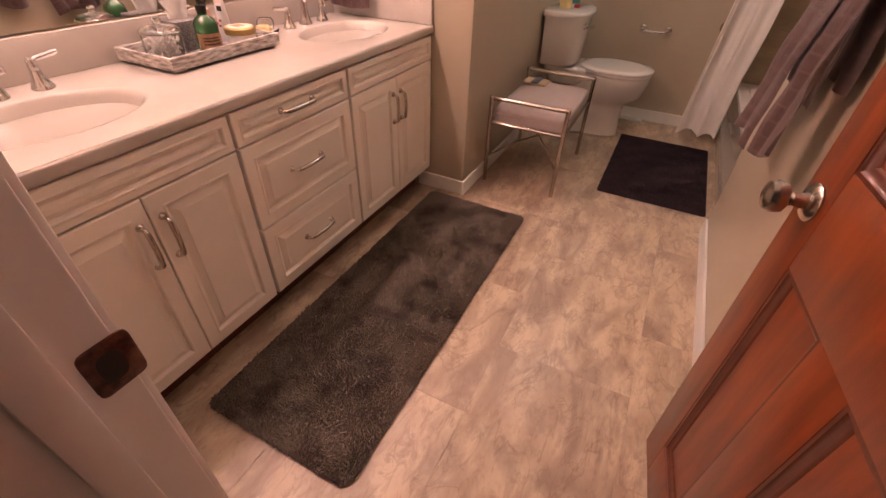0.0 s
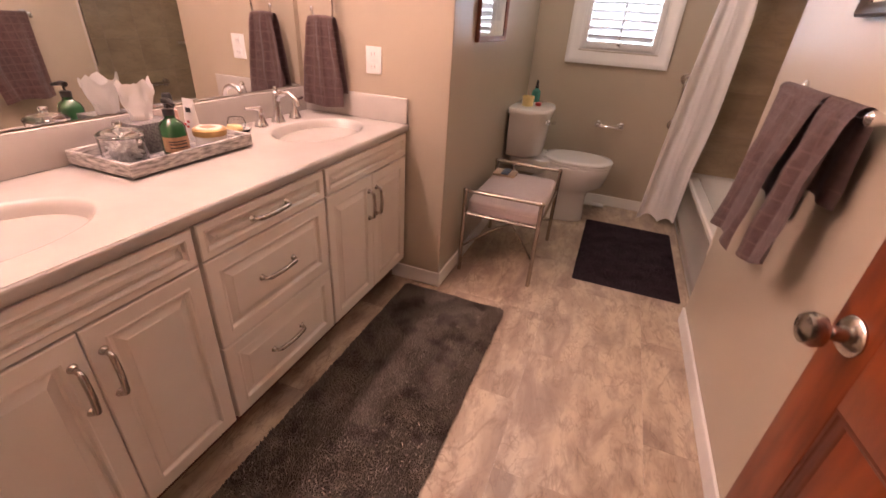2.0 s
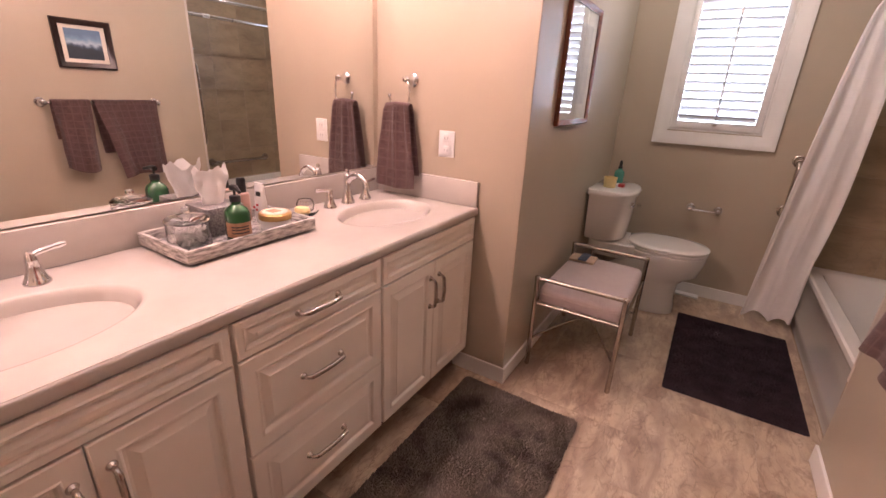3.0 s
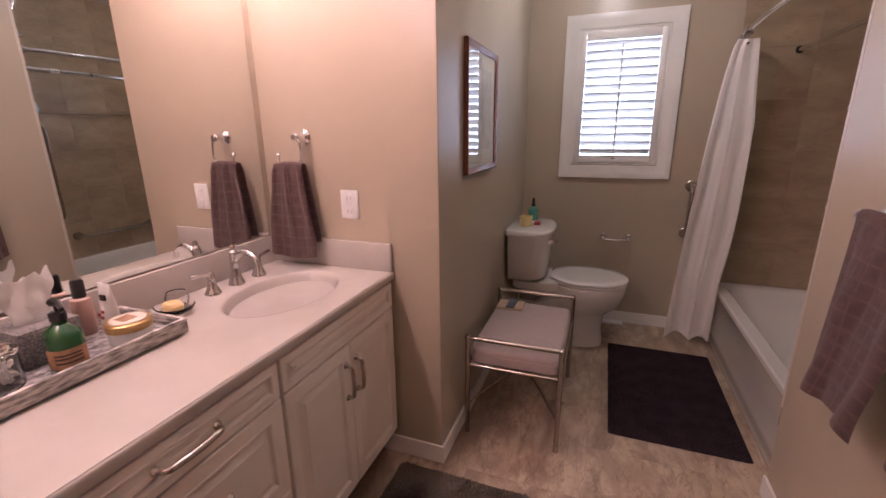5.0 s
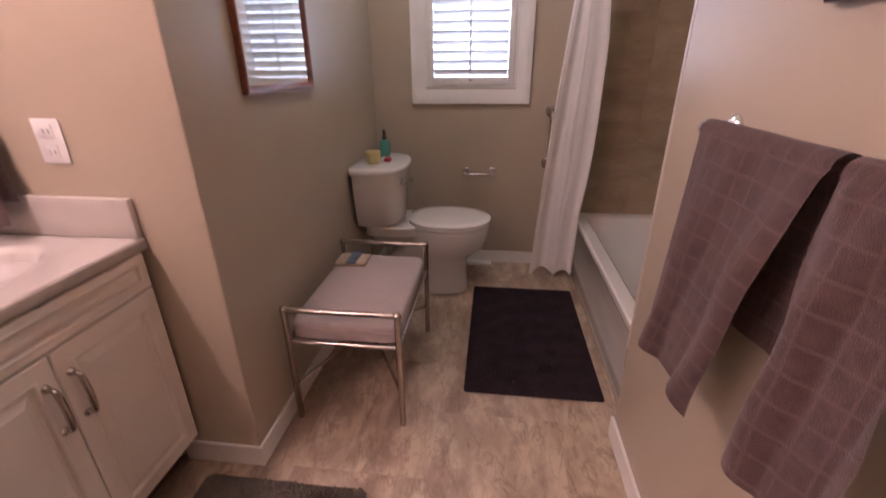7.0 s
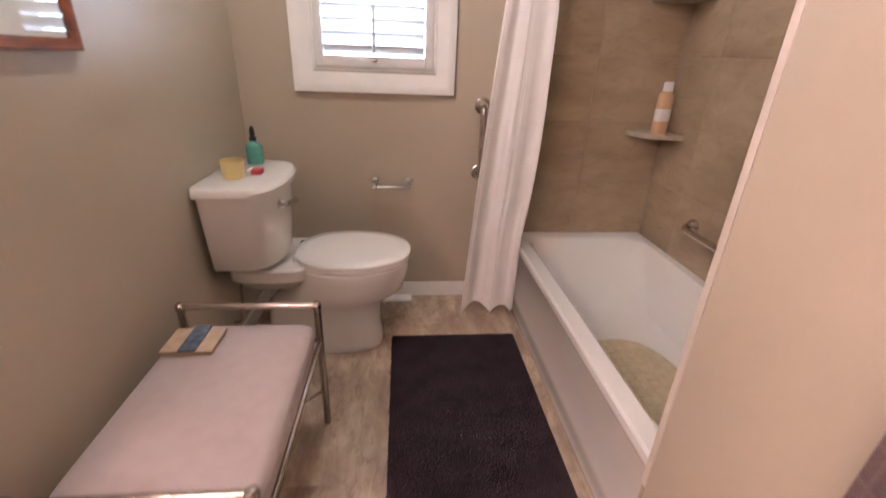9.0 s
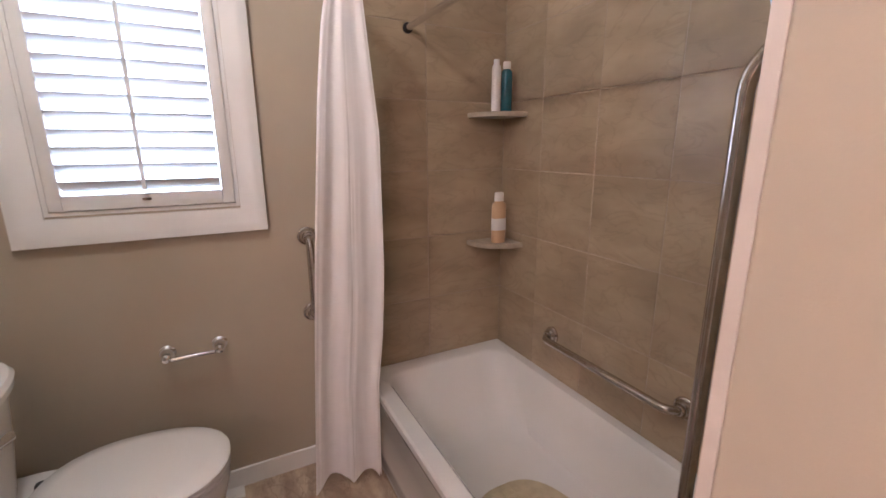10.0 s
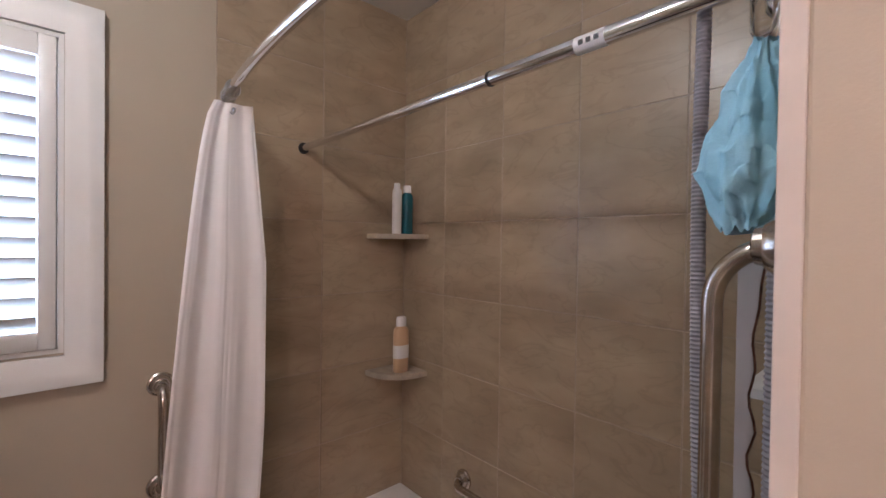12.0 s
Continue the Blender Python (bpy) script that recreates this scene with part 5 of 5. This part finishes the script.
for k in range(80):
    a, rr_, ln = random.uniform(0, 6.28), random.uniform(0, 0.034), 0.068
    d = Vector((random.uniform(-1, 1), random.uniform(-1, 1), random.uniform(0.1, 0.9))).normalized() * ln / 2
    c = Vector((jx + rr_ * math.cos(a) * 0.6, jy + rr_ * math.sin(a) * 0.6, TB + random.uniform(0.028, 0.045)))
    tube([c - d, c - d * 0.88, c - d * 0.70, c + d * 0.70, c + d * 0.88, c + d], [0.0030, 0.0044, 0.0014, 0.0014, 0.0044, 0.0030], 6, sw)
part("cotton_swabs", sw, TISSUE, jar)["kind"] = "stuff"

tis = thing("tissue_box", (-0.695, 1.70, TB), "grey patterned tissue box with white tissues", "tissue box")
part("box", box(-0.752, -0.632, 1.662, 1.782, TB, TB + 0.088, 0.002), GREY_PATTERN, tis)
for k, (yy, hh, ph) in enumerate(((1.722, 0.105, 1.7),)):
    rings = []
    for j in range(12):
        f = j / 11
        rings.append([(-0.694 + (0.014 + 0.006 * f) * math.cos(a) * (1 + 0.4 * math.sin(4 * a + ph)) + 0.008 * noise.noise(Vector((a, f * 3, k))), yy + (0.030 + 0.030 * f) * math.sin(a) + 0.008 * noise.noise(Vector((f * 3, a, k + 5))), TB + 0.086 + hh * f + f ** 3 * 0.012 * math.sin(3 * a + ph) + f ** 4 * 0.009 * math.sin(7 * a)) for a in [2 * math.pi * q / 26 for q in range(26)]])
    part("tissue", loft(rings, (True, False)), TISSUE, tis, "crumpled white tissue")

gb = pump_bottle("soap_bottle", (-0.545, 1.700, TB), 0.034, 0.128, GREEN_GLASS, "green hand soap pump bottle with tan label", 0.95)
part("label", loft([oval(-0.545, 1.700, TB + z, 0.0348, 0.0348 * 0.95, 26, 2.6)[19:26] + oval(-0.545, 1.700, TB + z, 0.0348, 0.0348 * 0.95, 26, 2.6)[0:4] for z in (0.022, 0.066)], (False, False), closed=False), LABEL, gb, "tan printed label")
for z in (0.034, 0.044, 0.052):
    part("print_line", loft([oval(-0.545, 1.700, TB + q, 0.0354, 0.0354 * 0.95, 26, 2.6)[21:26] + oval(-0.545, 1.700, TB + q, 0.0354, 0.0354 * 0.95, 26, 2.6)[0:2] for q in (z, z + 0.0035)], (False, False), closed=False), BLACK, gb)
for i, (x, y) in enumerate(((-0.722, 1.838),)):
    slim_bottle("lotion_bottle", (x, y, TB), 0.022, 0.105, LOTION, BLACK, "small bottle with tall black cap on the tray", 0.045)
tu = thing("cream_tube", (-0.668, 1.868, TB), "white cream tube standing on its cap", "tube")
part("tube", loft([oval(-0.668, 1.868, TB + z, a, b, 24, 2.2) for z, a, b in ((0.018, 0.021, 0.021), (0.03, 0.022, 0.021), (0.08, 0.023, 0.015), (0.128, 0.0245, 0.004), (0.135, 0.0245, 0.002))]), WHITE, tu)
part("cap", lathe([(0.018, 0), (0.019, 0.002), (0.019, 0.018)], (-0.668, 1.868, TB), 20), WHITE, tu)
part("print", box(-0.663, -0.645, 1.849, 1.8535, TB + 0.095, TB + 0.110), BLACK, tu, "black printed block")
for k, (x, z) in enumerate(((-0.655, 0.062), (-0.672, 0.052), (-0.660, 0.045))):
    part("dot", box(x - 0.004, x + 0.004, 1.843, 1.8465, TB + z, TB + z + 0.007), RED, tu)
cj = thing("candle_jar", (-0.575, 1.852, TB), "round candle jar with gold printed lid", "candle")
part("jar", lathe([(0.044, 0), (0.047, 0.004), (0.047, 0.034)], (-0.575, 1.852, TB), 30), WHITE, cj)
part("lid", lathe([(0.051, 0), (0.052, 0.003), (0.052, 0.018), (0.047, 0.022), (0.0, 0.022)], (-0.575, 1.852, TB + 0.0345), 32), GOLD, cj, "gold rimmed lid")
part("print", lathe([(0.040, 0), (0.039, 0.0012), (0.0, 0.0012)], (-0.575, 1.852, TB + 0.0567), 28), MATBOARD, cj)
part("print_patch", box(-0.598, -0.560, 1.832, 1.868, TB + 0.058, TB + 0.0586), LABEL, cj)

ds = thing("soap_dish", (-0.655, 2.035, CT), "clear glass shell dish holding yellow soap", "soap dish")
part("dish", loft([oval(-0.655, 2.035, CT + z, a * 1.15, a, 30) for z, a in ((0.0, 0.022), (0.003, 0.024), (0.014, 0.046), (0.026, 0.052), (0.027, 0.050), (0.016, 0.042), (0.006, 0.020))]), CLEAR, ds)
bm = lathe([(0.006, 0), (0.03, 0.008), (0.034, 0.03), (0.028, 0.046), (0.024, 0.044), (0.03, 0.03), (0.026, 0.010)], (-0.672, 2.06, CT + 0.012), 24, axis="z")
part("shell", bm, CLEAR, ds)
sp = thing("soap_bar", (-0.655, 2.030, CT + 0.010), "pale yellow bar of soap in the dish", "soap")
part("bar", loft([oval(-0.655, 2.030, CT + z, a, a * 0.8, 24, 2.6) for z, a in ((0.0075, 0.014), (0.012, 0.027), (0.028, 0.030), (0.038, 0.024))]), SOAP, sp)

# ---- tiles of shower and floor: each its own piece ----
def tile_mesh(name, sx, sy, sz, bevel, material):
    bm = box(0, sx, 0, sy, 0, sz)
    top = [e for e in bm.edges if any(abs(f.normal.length) >= 0 for f in e.link_faces)]
    bmesh.ops.bevel(bm, geom=top, offset=bevel, segments=1, affect="EDGES")
    bmesh.ops.recalc_face_normals(bm, faces=bm.faces[:])
    me = bpy.data.meshes.new(name)
    bm.to_mesh(me)
    bm.free()
    me.materials.append(material)
    return me


tile_cache = {}


def place_tile(parent, x, y, z, sx, sy, sz, bevel, material):
    key = (round(sx, 3), round(sy, 3), round(sz, 3), material.name)
    if key not in tile_cache:
        tile_cache[key] = tile_mesh("tile", sx, sy, sz, bevel, material)
    o = new("tile", tile_cache[key])
    o.location = (x, y, z)
    o.parent = parent
    return o


G = 0.003
TH = 0.009
back = structure("wall_tile_back", box(1.203, TX + 0.01, BY - 0.0082, BY - 0.0005, 0.30, CZ), GROUT, "tan stone tiles behind the tub on the window wall")
side = structure("wall_tile_side", box(TX + 0.0013, TX + 0.0095, SY, BY - 0.0085, 0.30, CZ), GROUT, "tan stone tiles along the tub side")
near = structure("wall_tile_near", box(RX + 0.001, TX + 0.0035, SY - 0.0115, SY - 0.0018, 0.30, CZ), GROUT, "tan stone tiles on the tub entrance end wall")
zrows = [0.332] + [0.375 + 0.2855 * k for k in range(1, 8)]
zrows[-1] = CZ
ycols = [SY, 3.203, 3.494, 3.785, 4.076, BY - 0.0075]
xcols = [1.203, 1.572, TX]
for z0, z1 in zip(zrows, zrows[1:]):
    for a, b in zip(ycols, ycols[1:]):
        place_tile(side, TX, a + G / 2, z0 + G / 2, TH - 0.004, b - a - G, z1 - z0 - G, 0.0012, STONE)
    for a, b in zip(xcols, xcols[1:]):
        place_tile(back, a + G / 2, BY - 0.0095, z0 + G / 2, b - a - G, TH - 0.004, z1 - z0 - G, 0.0012, STONE)
    for a, b in ((RX + 0.014, 1.36), (1.36, 1.66), (1.66, TX - 0.003)):
        place_tile(near, a + G / 2, SY - 0.0045, z0 + G / 2, b - a - G, TH - 0.005, z1 - z0 - G, 0.0012, STONE)
structure("trim_tile_edge", box(RX - 0.0008, RX + 0.0125, SY - 0.0135, SY + 0.002, 0.376, CZ, 0.001), TILE_EDGE, "pale tile edge trim at the tub entrance")

FXC = [-0.82, -0.370, 0.090, 0.549, 1.009, 1.469]
for i, (xa, xb) in enumerate(zip(FXC, FXC[1:])):
    yy = 0.512 + (0.30 if i % 2 == 0 else 0.0) - 0.6
    while yy < BY:
        ya, yb = max(yy, -0.4), min(yy + 0.6, BY)
        if yb - ya > 0.05:
            place_tile(floor, xa + 0.0003, ya + 0.0003, -0.004, min(xb, RX + 0.06) - xa - 0.0006, yb - ya - 0.0006, 0.004, 0.0004, VINYL)
        yy += 0.6
